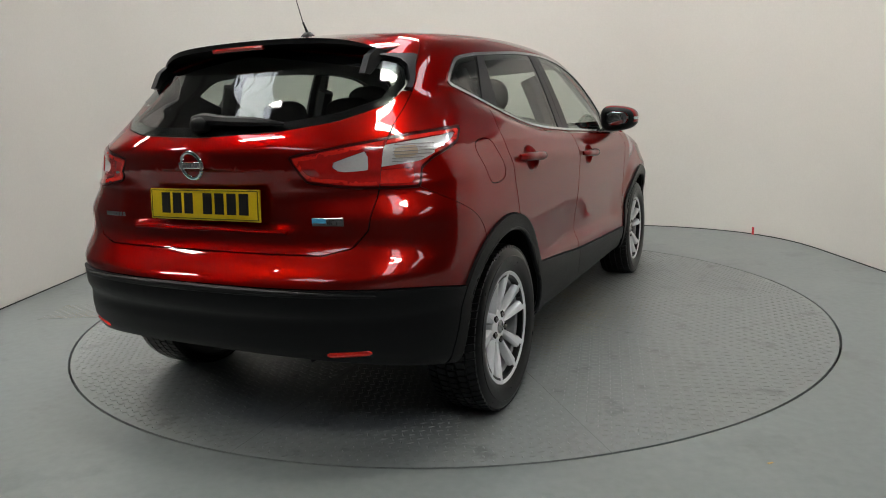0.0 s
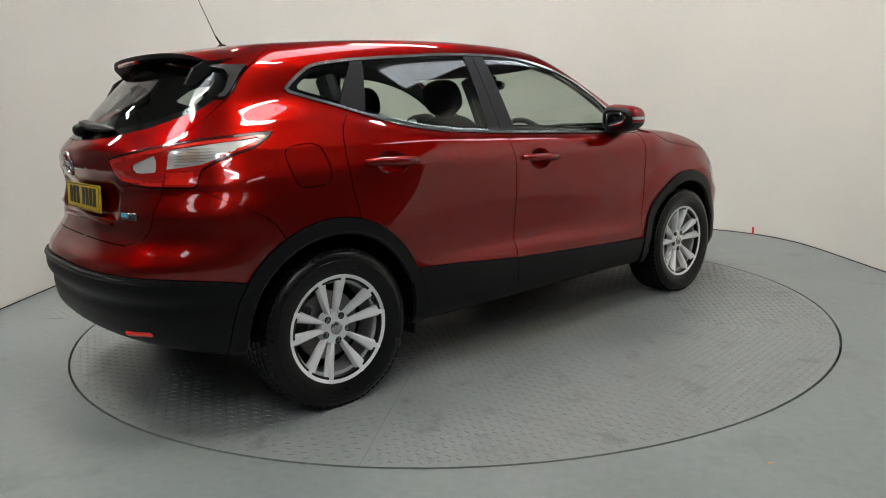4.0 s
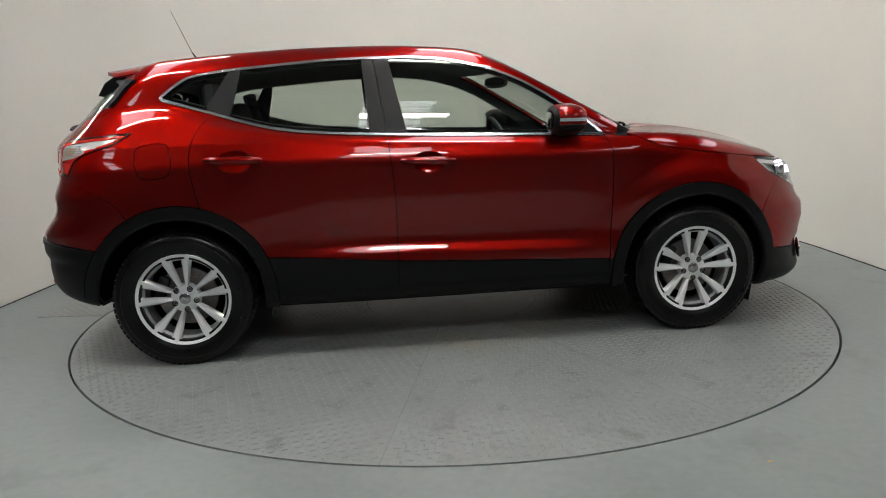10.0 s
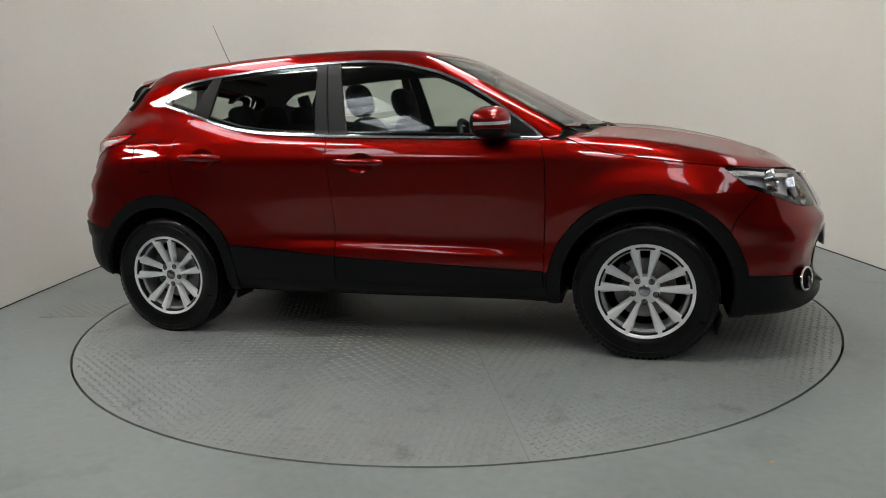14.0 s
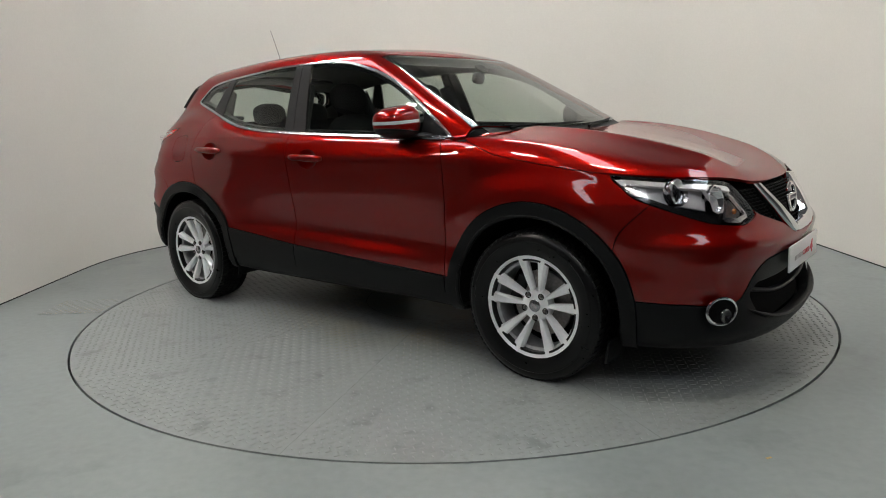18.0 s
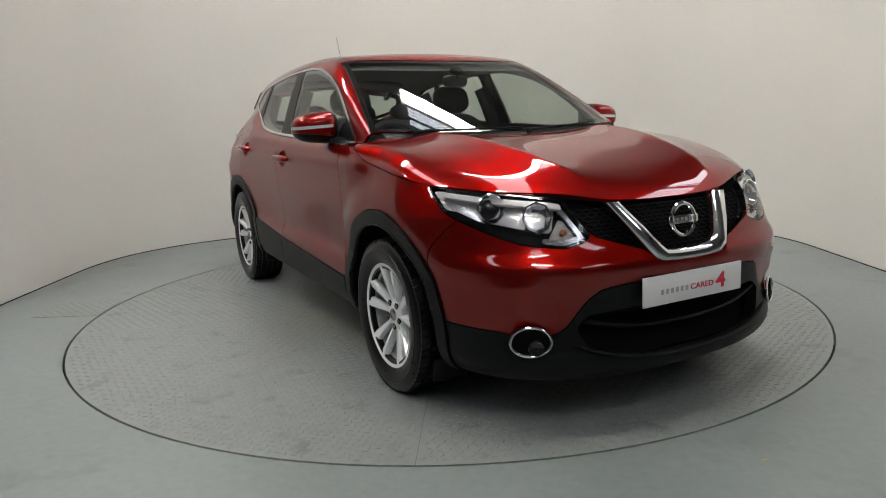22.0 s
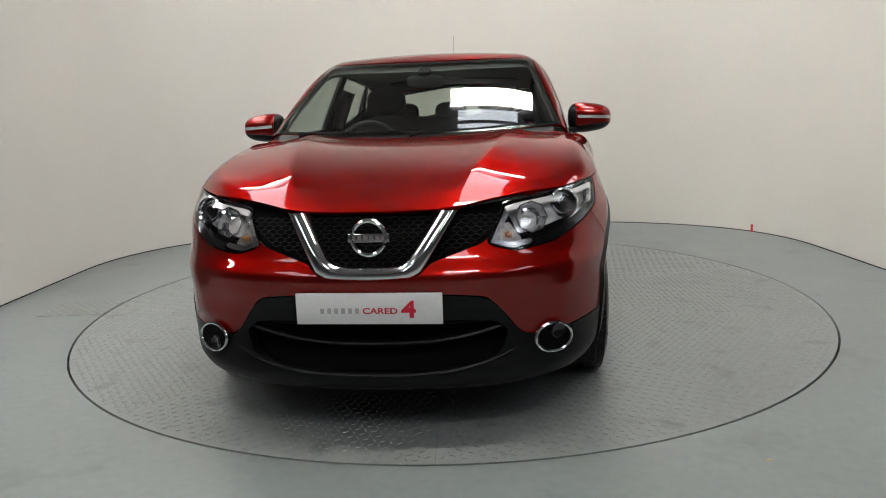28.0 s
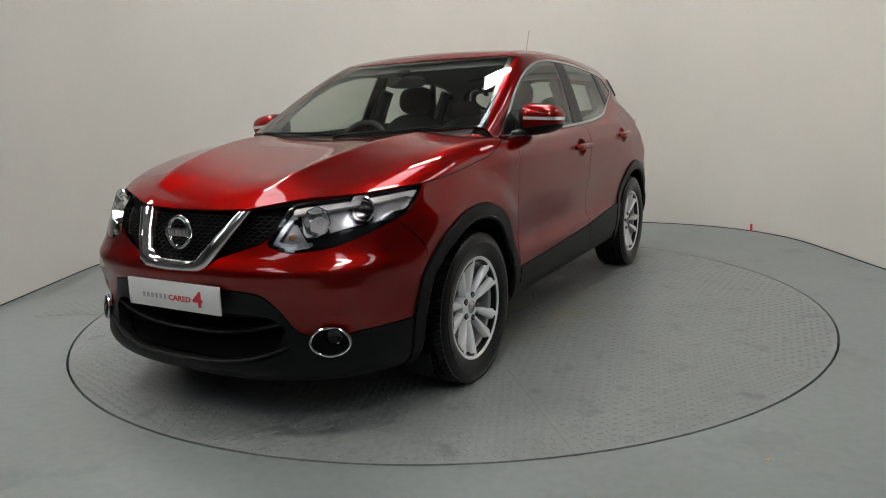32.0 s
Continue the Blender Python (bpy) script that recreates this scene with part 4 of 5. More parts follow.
def plate(name, m, board, bars, label, frame_mat=None):
    bm = bmesh.new()
    box(bm, (0.008, 0.522, 0.112), pose(0, 0, 0), 0.003)
    p = part(name, bm, board, car, label)
    p.matrix_basis = m
    for y, z, w, h, mt, nm in bars:
        bm = bmesh.new()
        box(bm, (0.0016, w, h), pose(0.0046, y, z))
        part(nm, bm, mt, p, smooth=False)
    return p


rear_bars = [(0.19 - 0.056 * i - (0.035 if i > 3 else 0), 0.004, 0.042, 0.075, M_INK, "bar") for i in range(7)]
edge = [(0, 0.050, 0.505, 0.0025, M_INK, "edge_line"), (0, -0.050, 0.505, 0.0025, M_INK, "edge_line"), (0.2525, 0, 0.0025, 0.10, M_INK, "edge_line"), (-0.2525, 0, 0.0025, 0.10, M_INK, "edge_line")]
plate("rear_number_plate", pose(-2.016, 0, 0.899, 0, -4, 180), M_PLATE_Y, rear_bars + edge, "yellow rear number plate with black bars")
front_bars = [(-0.166 + 0.0250 * i, -0.0075, 0.013, 0.019, M_INKPALE, "grey_bar") for i in range(6)]
fp = plate("front_plate", pose(2.205, 0, 0.518, 0, -1, 0), M_PLATE_W, front_bars, "white dealer plate with grey bars and red lettering")
FACE = Matrix(((0, 0, 1, 0), (1, 0, 0, 0), (0, 1, 0, 0), (0, 0, 0, 1)))


def lettering(text, size, material, parent, place, name="lettering", bold=0.0):
    """Raised letters in the built-in font, turned into a mesh."""
    cu = bpy.data.curves.new(name, "FONT")
    cu.body, cu.size, cu.extrude, cu.offset, cu.resolution_u = text, size, 0.0006, bold, 4
    tmp = bpy.data.objects.new(name, cu)
    me = bpy.data.meshes.new_from_object(tmp)
    bpy.data.objects.remove(tmp)
    bpy.data.curves.remove(cu)
    me.materials.clear()
    me.materials.append(material)
    ob = new(name, me)
    ob.parent = parent
    ob.matrix_basis = place @ FACE
    return ob


lettering("CARED", 0.030, M_INKRED, fp, pose(0.0046, -0.022, -0.018) @ Matrix.Diagonal((1, 1.30, 1, 1)), "red_word", 0.0006)
lettering("4", 0.082, M_INKRED, fp, pose(0.0046, 0.117, -0.030) @ Matrix.Diagonal((1, 1.25, 1, 1)), "red_numeral", 0.0025)

# badges on the tailgate
bm = bmesh.new()
for i in range(7):
    box(bm, (0.004, 0.014, 0.016), pose(surf_x(0.44 + i * 0.019, 0.85, False) - 0.001, 0.44 + i * 0.019, 0.85), 0.001, 1)
part("name_badge", bm, M_CHROME, hatch, "small chrome lettering shown as bars", smooth=False)
bx = surf_x(0.515, 0.848, False)
bn = normal_at(bx, 0.515, 0.848)
BADGE = pose(bx + 0.001 * bn.x, -0.515 - 0.001 * bn.y, 0.848, 0, 0, math.degrees(math.atan2(-bn.y, bn.x)))
bm = bmesh.new()
box(bm, (0.004, 0.115, 0.028), BADGE, 0.002, 1)
eb = part("engine_badge", bm, M_SATIN, hatch, "silver and pale blue badge", smooth=False)
bm = bmesh.new()
box(bm, (0.002, 0.05, 0.016), BADGE @ pose(0.0025, -0.030, 0.005))
part("badge_stripe", bm, M_BLUE, eb, smooth=False)
lettering("dCi", 0.026, M_INK, eb, BADGE @ pose(0.0024, -0.002, -0.010), "badge_word")
# grip lip under the plate
bm = bmesh.new()
tube(bm, [(surf_x(abs(y), 0.808, False) - 0.002, y, 0.808 + 0.004 * math.cos(4 * y)) for y in np.linspace(-0.36, 0.36, 25)], 0.012, 8, squash=0.7)
part("tailgate_grip", bm, M_PAINT, hatch)

# lower intake bars
for z0, z1, dx in ((0.372, 0.425, -0.02), (0.448, 0.452, -0.03)):
    bm = bmesh.new()
    tube(bm, [(surf_x(abs(y), 0.40) + dx, y, z0 + (z1 - z0) * (abs(y) / 0.45) ** 2.5) for y in np.linspace(-0.465, 0.465, 41)], 0.016, 8, squash=0.6)
    part("intake_bar", bm, M_CLAD, lower)


bm = bmesh.new()
tube(bm, [(surf_x(abs(y), 0.30) + 0.004, y, 0.272 + 0.085 * (abs(y) / 0.52) ** 3) for y in np.linspace(-0.52, 0.52, 49)], [0.017 * (1 - (abs(k - 24) / 24) ** 6) + 0.001 for k in range(49)], 8, squash=0.55)
part("intake_lip", bm, M_CLAD, lower, "black shelf below the intake")

# ---------------------------------------------------------------- spoiler, aerial, wipers
def spoiler_grid(bm, under):
    nu, nv = 14, 44
    rows = []
    for i in range(nu + 1):
        u = i / nu
        row = []
        for j in range(nv + 1):
            v = -1 + 2 * j / nv
            half = 0.603 - 0.075 * u
            y = v * half
            x0, x1 = -1.395, -1.778 + 0.155 * (abs(y) / 0.55) ** 2.4
            x = x0 + (x1 - x0) * u
            edge = 1 - abs(v) ** 6
            top = float(roof_z(np.array(x), np.array(y))) - 0.045 * abs(v) ** 6 + 0.004 * (1 - (1 - u) ** 4)
            thick = (0.012 + 0.075 * (1 - u) ** 0.8 * u**0.3) * max(edge, 0.05) + 0.004
            row.append(bm.verts.new((x, y, top - (thick if under else 0.0))))
        rows.append(row)
    for a, b in zip(rows, rows[1:]):
        for j in range(nv):
            bm.faces.new((a[j], a[j + 1], b[j + 1], b[j]))
    return rows


bm = bmesh.new()
r1, r2 = spoiler_grid(bm, False), spoiler_grid(bm, True)
for i in range(14):
    for c in (0, -1):
        bm.faces.new((r1[i][c], r1[i + 1][c], r2[i + 1][c], r2[i][c]))
spoiler = part("roof_spoiler", bm, M_PAINT, hatch)
bm = bmesh.new()
rows, top = spoiler_grid(bm, True), spoiler_grid(bm, False)
for j in range(44):
    bm.faces.new((top[-1][j], top[-1][j + 1], rows[-1][j + 1], rows[-1][j]))
for r in rows:
    for v in r:
        v.co.z -= 0.003
bmesh.ops.delete(bm, geom=[v for r in top[:-1] for v in r], context="VERTS")
part("spoiler_underside", bm, M_CLAD, hatch, "gloss black spoiler underside")
bm = bmesh.new()
tube(bm, [(-1.778 + 0.155 * (abs(y) / 0.55) ** 2.4 + 0.004, y, float(roof_z(np.array(-1.778), np.array(y))) - 0.020) for y in np.linspace(-0.12, 0.12, 11)], 0.009, 6, squash=1.0)
part("high_brake_light", bm, M_REDLENS, hatch, "red high level brake light")
for m in SIDE:
    panel("spoiler_deflector", [deflector], M_PILLAR, hatch, "black side deflector", mirror=m, push=0.014, rim=0.02)

for m in SIDE:
    bm = bmesh.new()
    prism(bm, [(-1.50, 1.432), (-1.645, 1.428), (-1.690, 1.400), (-1.728, 1.338), (-1.700, 1.333), (-1.640, 1.372)], 0.500, 0.526,
          lambda u, v, d: (u, m * (d + 0.10 * (u + 1.70) + 0.06 * (1.40 - v)), v))
    part("spoiler_fin", bm, M_CLAD, hatch, "black spoiler end fin")

zr = float(roof_z(np.array(-1.331), np.array(0.0)))
bm = bmesh.new()
revolve(bm, [(0.034, -0.004), (0.030, 0.008), (0.014, 0.022), (0.002, 0.024)], 20, "z", closed=False)
aerial = part("aerial_base", bm, M_CLAD, car)
aerial.location = (-1.331, 0, zr)
bm = bmesh.new()
tube(bm, [(0, 0, 0.015), (-0.03, 0, 0.06)], [0.006, 0.004], 8)
part("aerial_foot", bm, M_CLAD, aerial)
bm = bmesh.new()
tube(bm, [(-0.03, 0, 0.06), (-0.128, 0, 0.294)], [0.0022, 0.0016], 6)
part("aerial_mast", bm, M_INK, aerial, "thin black aerial mast")

# rear wiper
bm = bmesh.new()
yy = np.linspace(0.05, -0.34, 14)
tube(bm, [(surf_x(abs(y), 1.200 - 0.002 * k, False) - 0.022, y, 1.200 - 0.002 * k) for k, y in enumerate(yy)], [0.022, 0.032, 0.034, 0.033] + [0.026] * 6 + [0.022, 0.018, 0.012, 0.006], 8, squash=0.7)
part("rear_wiper", bm, M_CLAD, hatch)
blob("wiper_pivot", (surf_x(0, 1.17, False) - 0.02, 0.0, 1.178), (0.03, 0.040, 0.028), M_CLAD, hatch, 2.3)


def on_screen(y, s, push):
    """Point on the windscreen at offset y and distance s along it."""
    x = s - 0.12 * (y / 0.6) ** 2
    return Vector((x, y, float(screen_z(np.array(x), np.array(y))))) + Vector((0.47, 0, 0.88)) * push


for y0, y1, s1 in ((-0.60, 0.03, 1.094), (-0.02, 0.55, 1.098)):
    bm = bmesh.new()
    pts = [on_screen(y0 + (y1 - y0) * t, 1.120 + (s1 - 1.120) * t, 0.007) for t in np.linspace(0, 1, 12)]
    tube(bm, pts, [0.007] * 10 + [0.005, 0.003], 6, squash=0.8)
    w = part("wiper_blade", bm, M_MESH, car, "black wiper blade")
    bm = bmesh.new()
    tube(bm, [on_screen(y0 + 0.02, 1.142, 0.006), on_screen(y0 + 0.12 * (y1 - y0), 1.130, 0.012), on_screen((y0 + y1) / 2, 1.111, 0.012)], [0.009, 0.007, 0.005], 6)
    part("wiper_arm", bm, M_MESH, w)

# ---------------------------------------------------------------- mirrors and handles
mc, mh = (0.605, 0.912, 1.140), (0.094, 0.114, 0.077)


def mirror_f(x, y, z):
    u, v, w = (x - mc[0]) / mh[0], (y - mc[1]) / mh[1], (z - mc[2]) / mh[2]
    w = w * (1 + 0.18 * v)
    f = (1 - (np.abs(u) ** 2.6 + np.abs(v) ** 3.0 + np.abs(w) ** 2.7) ** (1 / 2.7)) * 0.08
    return smin(f, x - (mc[0] - 0.092), 0.012)


MV, MT = surface(mirror_f, (0.48, 0.78, 1.05), (0.72, 1.05, 1.25), 0.007)
MN = -gradient(mirror_f, MV)
MN /= np.maximum(np.linalg.norm(MN, axis=1, keepdims=True), 1e-9)
mbase = (MV, MN, MT)
split = lambda x, y, z: z - (1.093 + 0.10 * (y - 0.8))
strip = lambda x, y, z: np.minimum.reduce([0.0075 - np.abs(z - 1.145 + 0.05 * (y - 0.9)), y - 0.845, x - 0.545])
face = lambda x, y, z: np.minimum.reduce([0.521 - x, 0.092 - np.abs(y - mc[1]), 0.056 - np.abs(z - mc[2])])
for m in SIDE:
    h = panel("door_mirror", [split, ahead(0.545), wide(0.836), neg(strip), neg(face)], M_PAINT, car, "red door mirror with black base and indicator strip", mirror=m, base=mbase, gap=0.0006, rim=0.006)
    panel("mirror_base", [either(neg(split), behind(0.545), neg(wide(0.836))), neg(face)], M_CLAD, h, "black plastic mirror base", mirror=m, base=mbase, gap=0.0006, rim=0.006)
    panel("side_indicator", [strip, split], M_CLEARLENS, h, "clear indicator strip", mirror=m, base=mbase, gap=0.0003, rim=0.006)
    panel("mirror_glass", [face], M_CHROME, h, "mirror glass", mirror=m, base=mbase, gap=0.002, rim=0.002)
    bm = bmesh.new()
    tube(bm, [(0.70, m * 0.775, 1.065), (0.66, m * 0.82, 1.075), (0.615, m * 0.88, 1.085)], [0.045, 0.036, 0.04], 12, squash=0.5)
    part("mirror_arm", bm, M_CLAD, h)
    for hx, hz, _ in HANDLES:
        y = surf_y(hx, hz)
        bm = bmesh.new()
        pts, rad = [], []
        for t in np.linspace(-1, 1, 15):
            pts.append((hx - 0.005 + 0.132 * t, m * (surf_y(hx - 0.005 + 0.132 * t, hz) + 0.022 - 0.018 * t**6), hz + 0.004 - 0.004 * t))
            rad.append(0.0195 * (1 - 0.45 * abs(t) ** 5) * (1.05 if t > 0 else 0.95))
        tube(bm, pts, rad, 12, squash=1.0)
        part("door_handle", bm, M_PAINT, car)

# rolled edge of each wheel arch
for wx in (WB, -WB):
    pts = []
    for a in np.linspace(math.radians(-14), math.radians(194), 36):
        x, z = wx + 0.405 * math.cos(a), AXLE_Z + 0.405 * math.sin(a)
        pts.append((x, surf_y(wx + 0.425 * math.cos(a), AXLE_Z + 0.425 * math.sin(a)) + 0.002, z))
    for m in SIDE:
        bm = bmesh.new()
        tube(bm, [(x, m * y, z) for x, y, z in pts], 0.011, 8)
        part("arch_lip", bm, M_CLAD, car)

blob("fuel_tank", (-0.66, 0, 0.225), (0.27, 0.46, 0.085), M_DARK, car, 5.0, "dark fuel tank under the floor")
bm = bmesh.new()
tube(bm, [(-1.0, -0.30, 0.24), (-0.2, -0.12, 0.22), (0.9, 0.0, 0.22)], 0.028, 10)
part("exhaust_pipe", bm, M_STEEL, car, "dull steel exhaust pipe")

# flaps ahead of and behind the wheels
for m in SIDE:
    for fx, h in ((1.66, 0.10), (-0.90, 0.06)):
        bm = bmesh.new()
        box(bm, (0.012, 0.16, h), pose(fx, m * 0.76, 0.205 - h / 2 + (0.06 if fx < 0 else 0.02), 0, 8, 0), 0.004)
        part("wheel_flap", bm, M_CLAD, car)


# ---------------------------------------------------------------- wheels
def tyre_mesh():
    bm = bmesh.new()
    prof = [(0.228, -0.095), (0.240, -0.104), (0.268, -0.112), (0.292, -0.1135), (0.294, -0.111), (0.310, -0.108), (0.326, -0.098), (0.330, -0.090)]
    prof = prof + [(0.330, 0.090)] + [(r, -y) for r, y in prof[-2::-1]] + [(0.205, 0.09), (0.205, -0.09)]
    revolve(bm, prof, 96)
    return bm


def tread_mesh():
    verts, faces = [], []
    n = 72
    for row, (y0, y1, off) in enumerate(((-0.099, -0.066, 0.0), (-0.058, -0.023, 0.5), (-0.015, 0.015, 0.2), (0.023, 0.058, 0.6), (0.066, 0.099, 0.1))):
        for k in range(n):
            a0, a1 = 2 * math.pi * (k + off) / n, 2 * math.pi * (k + off + 0.80) / n
            drop0, drop1 = (0.005 if row == 0 else 0), (0.005 if row == 4 else 0)
            b = len(verts)
            skew = 0.012 * (row - 2)
            for r in (0.326, 0.339):
                for a, y, d in ((a0, y0, drop0), (a1, y0, drop0), (a1 + skew, y1, drop1), (a0 + skew, y1, drop1)):
                    verts.append(((r - d) * math.cos(a), y, (r - d) * math.sin(a)))
            faces += [(b + 4, b + 5, b + 6, b + 7), (b, b + 1, b + 5, b + 4), (b + 1, b + 2, b + 6, b + 5), (b + 2, b + 3, b + 7, b + 6), (b + 3, b, b + 4, b + 7)]
    return verts, faces


def spoke_mesh(side):
    """One spoke of a pair, beside +z: broad at the rim, chamfered face, set behind the lip."""
    bm = bmesh.new()
    rows = []
    for r, c, w, y, d in ((0.04, 0.013, 0.0083, 0.058, 0.024), (0.07, 0.02, 0.01, 0.066, 0.032), (0.105, 0.0285, 0.0140, 0.075, 0.034),
                          (0.145, 0.0375, 0.0186, 0.083, 0.032), (0.178, 0.045, 0.0228, 0.0895, 0.028), (0.198, 0.0495, 0.0260, 0.093, 0.026), (0.214, 0.053, 0.027, 0.096, 0.022), (0.2265, 0.056, 0.03, 0.0985, 0.02)):
        rows.append([bm.verts.new((c + u, v, r)) for u, v in ((-w, y - d), (-w, y - 0.014), (-w * 0.72, y - 0.006), (w * 0.30, y), (w * 0.55, y - 0.001), (w, y - 0.013), (w, y - d))])
    for a, b in zip(rows, rows[1:]):
        for i in range(6):
            bm.faces.new((a[i], a[i + 1], b[i + 1], b[i]))
        bm.faces.new((a[6], a[0], b[0], b[6]))
    bm.faces.new(rows[0]), bm.faces.new(rows[-1][::-1])
    for v in bm.verts:
        v.co.x *= side
    return bm


def build_wheel(m):
    bm = bmesh.new()
    revolve(bm, [(0.232, 0.086), (0.2315, 0.0955), (0.2285, 0.0970), (0.2150, 0.0925), (0.2090, 0.085), (0.2055, 0.071), (0.208, 0.067)], 72)
    w = part("wheel", bm, M_ALLOY, car, "silver ten spoke alloy wheel with black tyre")
    w.matrix_basis = m
    bm = bmesh.new()
    revolve(bm, [(0.2040, 0.066), (0.1935, 0.061), (0.1915, 0.045), (0.196, 0.03), (0.198, -0.09), (0.205, -0.095), (0.2165, 0.03), (0.222, 0.075)], 60)
    part("barrel", bm, M_BARREL, w, "dull grey inside of the wheel rim")
    tyre = part("tyre", tyre_mesh(), M_RUBBER, w, "black rubber tyre")
    v, f = tread_mesh()
    t = mesh_object("tread", v, f, M_RUBBER, w, "blocky tyre tread", smooth=False)
    t["kind"] = "stuff"
    for side in (1, -1):
        first = part("spoke", spoke_mesh(side), M_ALLOY, w)
        for k in range(1, 5):
            share(first, pose(0, 0, 0, 0, 72 * k, 0), w)
    bm = bmesh.new()
    revolve(bm, [(0.002, 0.067), (0.040, 0.067), (0.066, 0.061), (0.073, 0.050), (0.073, 0.02), (0.002, 0.02)], 40, closed=False)
    part("hub", bm, M_ALLOY, w)
    bm = bmesh.new()
    revolve(bm, [(0.002, 0.074), (0.022, 0.074), (0.028, 0.070), (0.028, 0.060)], 32, closed=False)
    part("centre_cap", bm, M_SATIN, w, "silver centre cap")
    bm = bmesh.new()
    box(bm, (0.030, 0.002, 0.008), pose(0, 0.0748, 0))
    part("cap_bar", bm, M_INKGREY, w, smooth=False)
    nut = None
    for k in range(5):
        a = 2 * math.pi * (k + 0.5) / 5
        at = pose(0.056 * math.sin(a), 0.060, 0.054 * math.cos(a))
        if nut is None:
            bm = bmesh.new()
            revolve(bm, [(0.0145, 0.0075), (0.0145, 0.0085), (0.011, 0.009), (0.0105, 0.0005), (0.0, 0.0005)], 16, closed=False)
            seat = part("nut_seat", bm, M_DARK, w)
            seat.matrix_basis = at
            bm = bmesh.new()
            revolve(bm, [(0.0085, 0.0), (0.0085, 0.012), (0.006, 0.016), (0.0, 0.017)], 6, closed=False)
            nut = part("wheel_nut", bm, M_STEEL, w)
            nut.matrix_basis = at
        else:
            share(seat, at, w)
            share(nut, at, w)
    bm = bmesh.new()
    revolve(bm, [(0.06, 0.0), (0.145, 0.0), (0.147, -0.004), (0.147, -0.018), (0.06, -0.018)], 48)
    part("brake_disc", bm, M_STEEL, w)
    bm = bmesh.new()
    box(bm, (0.055, 0.05, 0.14), pose(-0.125, -0.005, 0.03, 0, 10, 0), 0.012)
    part("brake_caliper", bm, M_TRIM, w)
    # added black disc: shade of the wheel well seen between the spokes
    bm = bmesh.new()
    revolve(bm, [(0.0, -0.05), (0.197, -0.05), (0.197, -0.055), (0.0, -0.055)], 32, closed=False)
    part("wheel_shade_disc", bm, M_DARK, w)
    bm = bmesh.new()
    tube(bm, [(0.12, 0.06, -0.165), (0.118, 0.088, -0.163)], 0.004, 6)
    part("valve", bm, M_CLAD, w)
    return w


w0 = build_wheel(pose(WB, 0.785, 0.332, 0, 17, 0))
for wx, s, roll in ((WB, -1, 144), (-WB, 1, 40), (-WB, -1, 150)):
    at = pose(wx, s * 0.785, 0.332, 0, 0, 0 if s > 0 else 180) @ pose(0, 0, 0, 0, roll, 0)
    copy_thing(w0, at)

# ---------------------------------------------------------------- cabin
def seat(y, x, tilt, high):
    base = empty("seat", car)
    base.matrix_basis = pose(x, y, 0.55)
    blob("cushion", (0.22, 0, 0.06), (0.27, 0.25, 0.08), M_FABRIC, base, 3.2)
    blob("backrest", (-0.10, 0, 0.34), (0.075, 0.245, 0.31 if high else 0.29), M_FABRIC, base, 3.0, turn=(0, -tilt, 0))
    blob("headrest", (-0.20, 0, 0.735 if high else 0.68), (0.055, 0.135, 0.095), M_FABRIC, base, 2.6, turn=(0, -tilt, 0))
    for dy in (-0.06, 0.06):
        bm = bmesh.new()
        tube(bm, [(-0.165, dy, 0.58), (-0.185, dy, 0.70)], 0.006, 6)
        part("headrest_post", bm, M_CHROME, base)
    return base


for y in (-0.37, 0.37):
    seat(y, -0.08, 14, True)
bench = empty("rear_bench", car)
bench.matrix_basis = pose(-0.86, 0, 0.58)
blob("bench_cushion", (0.22, 0, 0.04), (0.27, 0.62, 0.08), M_FABRIC, bench, 4)
blob("bench_back", (-0.11, 0, 0.30), (0.075, 0.62, 0.30), M_FABRIC, bench, 4, turn=(0, -16, 0))
for y in (-0.38, 0.0, 0.38):
    blob("bench_headrest", (-0.19, y, 0.63), (0.05, 0.125, 0.075), M_FABRIC, bench, 2.8, turn=(0, -12, 0))
dash = blob("dashboard", (0.78, 0, 0.90), (0.30, 0.70, 0.135), M_TRIM, car, 3.2)
blob("instrument_hood", (0.60, -0.37, 1.035), (0.14, 0.19, 0.045), M_TRIM, dash, 2.6).matrix_basis = pose(-0.18, -0.37, 0.135)
blob("centre_screen", (-0.27, 0, 0.03), (0.03, 0.13, 0.08), M_GLOSSBLACK, dash, 4)
bm = bmesh.new()
tube(bm, [(0, 0.182 * math.cos(a), 0.182 * math.sin(a)) for a in np.linspace(0, 2 * math.pi, 41)[:-1]], 0.016, 8, closed=True)
wheel_s = part("steering_wheel", bm, M_TRIM, car)
wheel_s.matrix_basis = pose(0.40, -0.37, 0.985, 0, -24, 0)
blob("steering_boss", (0.015, 0, -0.01), (0.03, 0.07, 0.06), M_TRIM, wheel_s, 2.5)
for a in (0, 180, 270):
    bm = bmesh.new()
    r = radians(a)
    tube(bm, [(0.01, 0.05 * math.cos(r), 0.05 * math.sin(r)), (0, 0.175 * math.cos(r), 0.175 * math.sin(r))], 0.014, 6)
    part("steering_spoke", bm, M_TRIM, wheel_s)
im = blob("interior_mirror", (0.435, 0, 1.372), (0.018, 0.112, 0.034), M_TRIM, car, 3.4, "black interior mirror", turn=(0, 10, 24))
blob("mirror_face", (-0.014, 0, 0), (0.006, 0.106, 0.030), M_CHROME, im, 4.0, "silvered mirror glass")
bm = bmesh.new()
tube(bm, [(0.45, 0, 1.385), (0.48, 0, 1.43)], 0.009, 6)
part("mirror_stem", bm, M_TRIM, car)
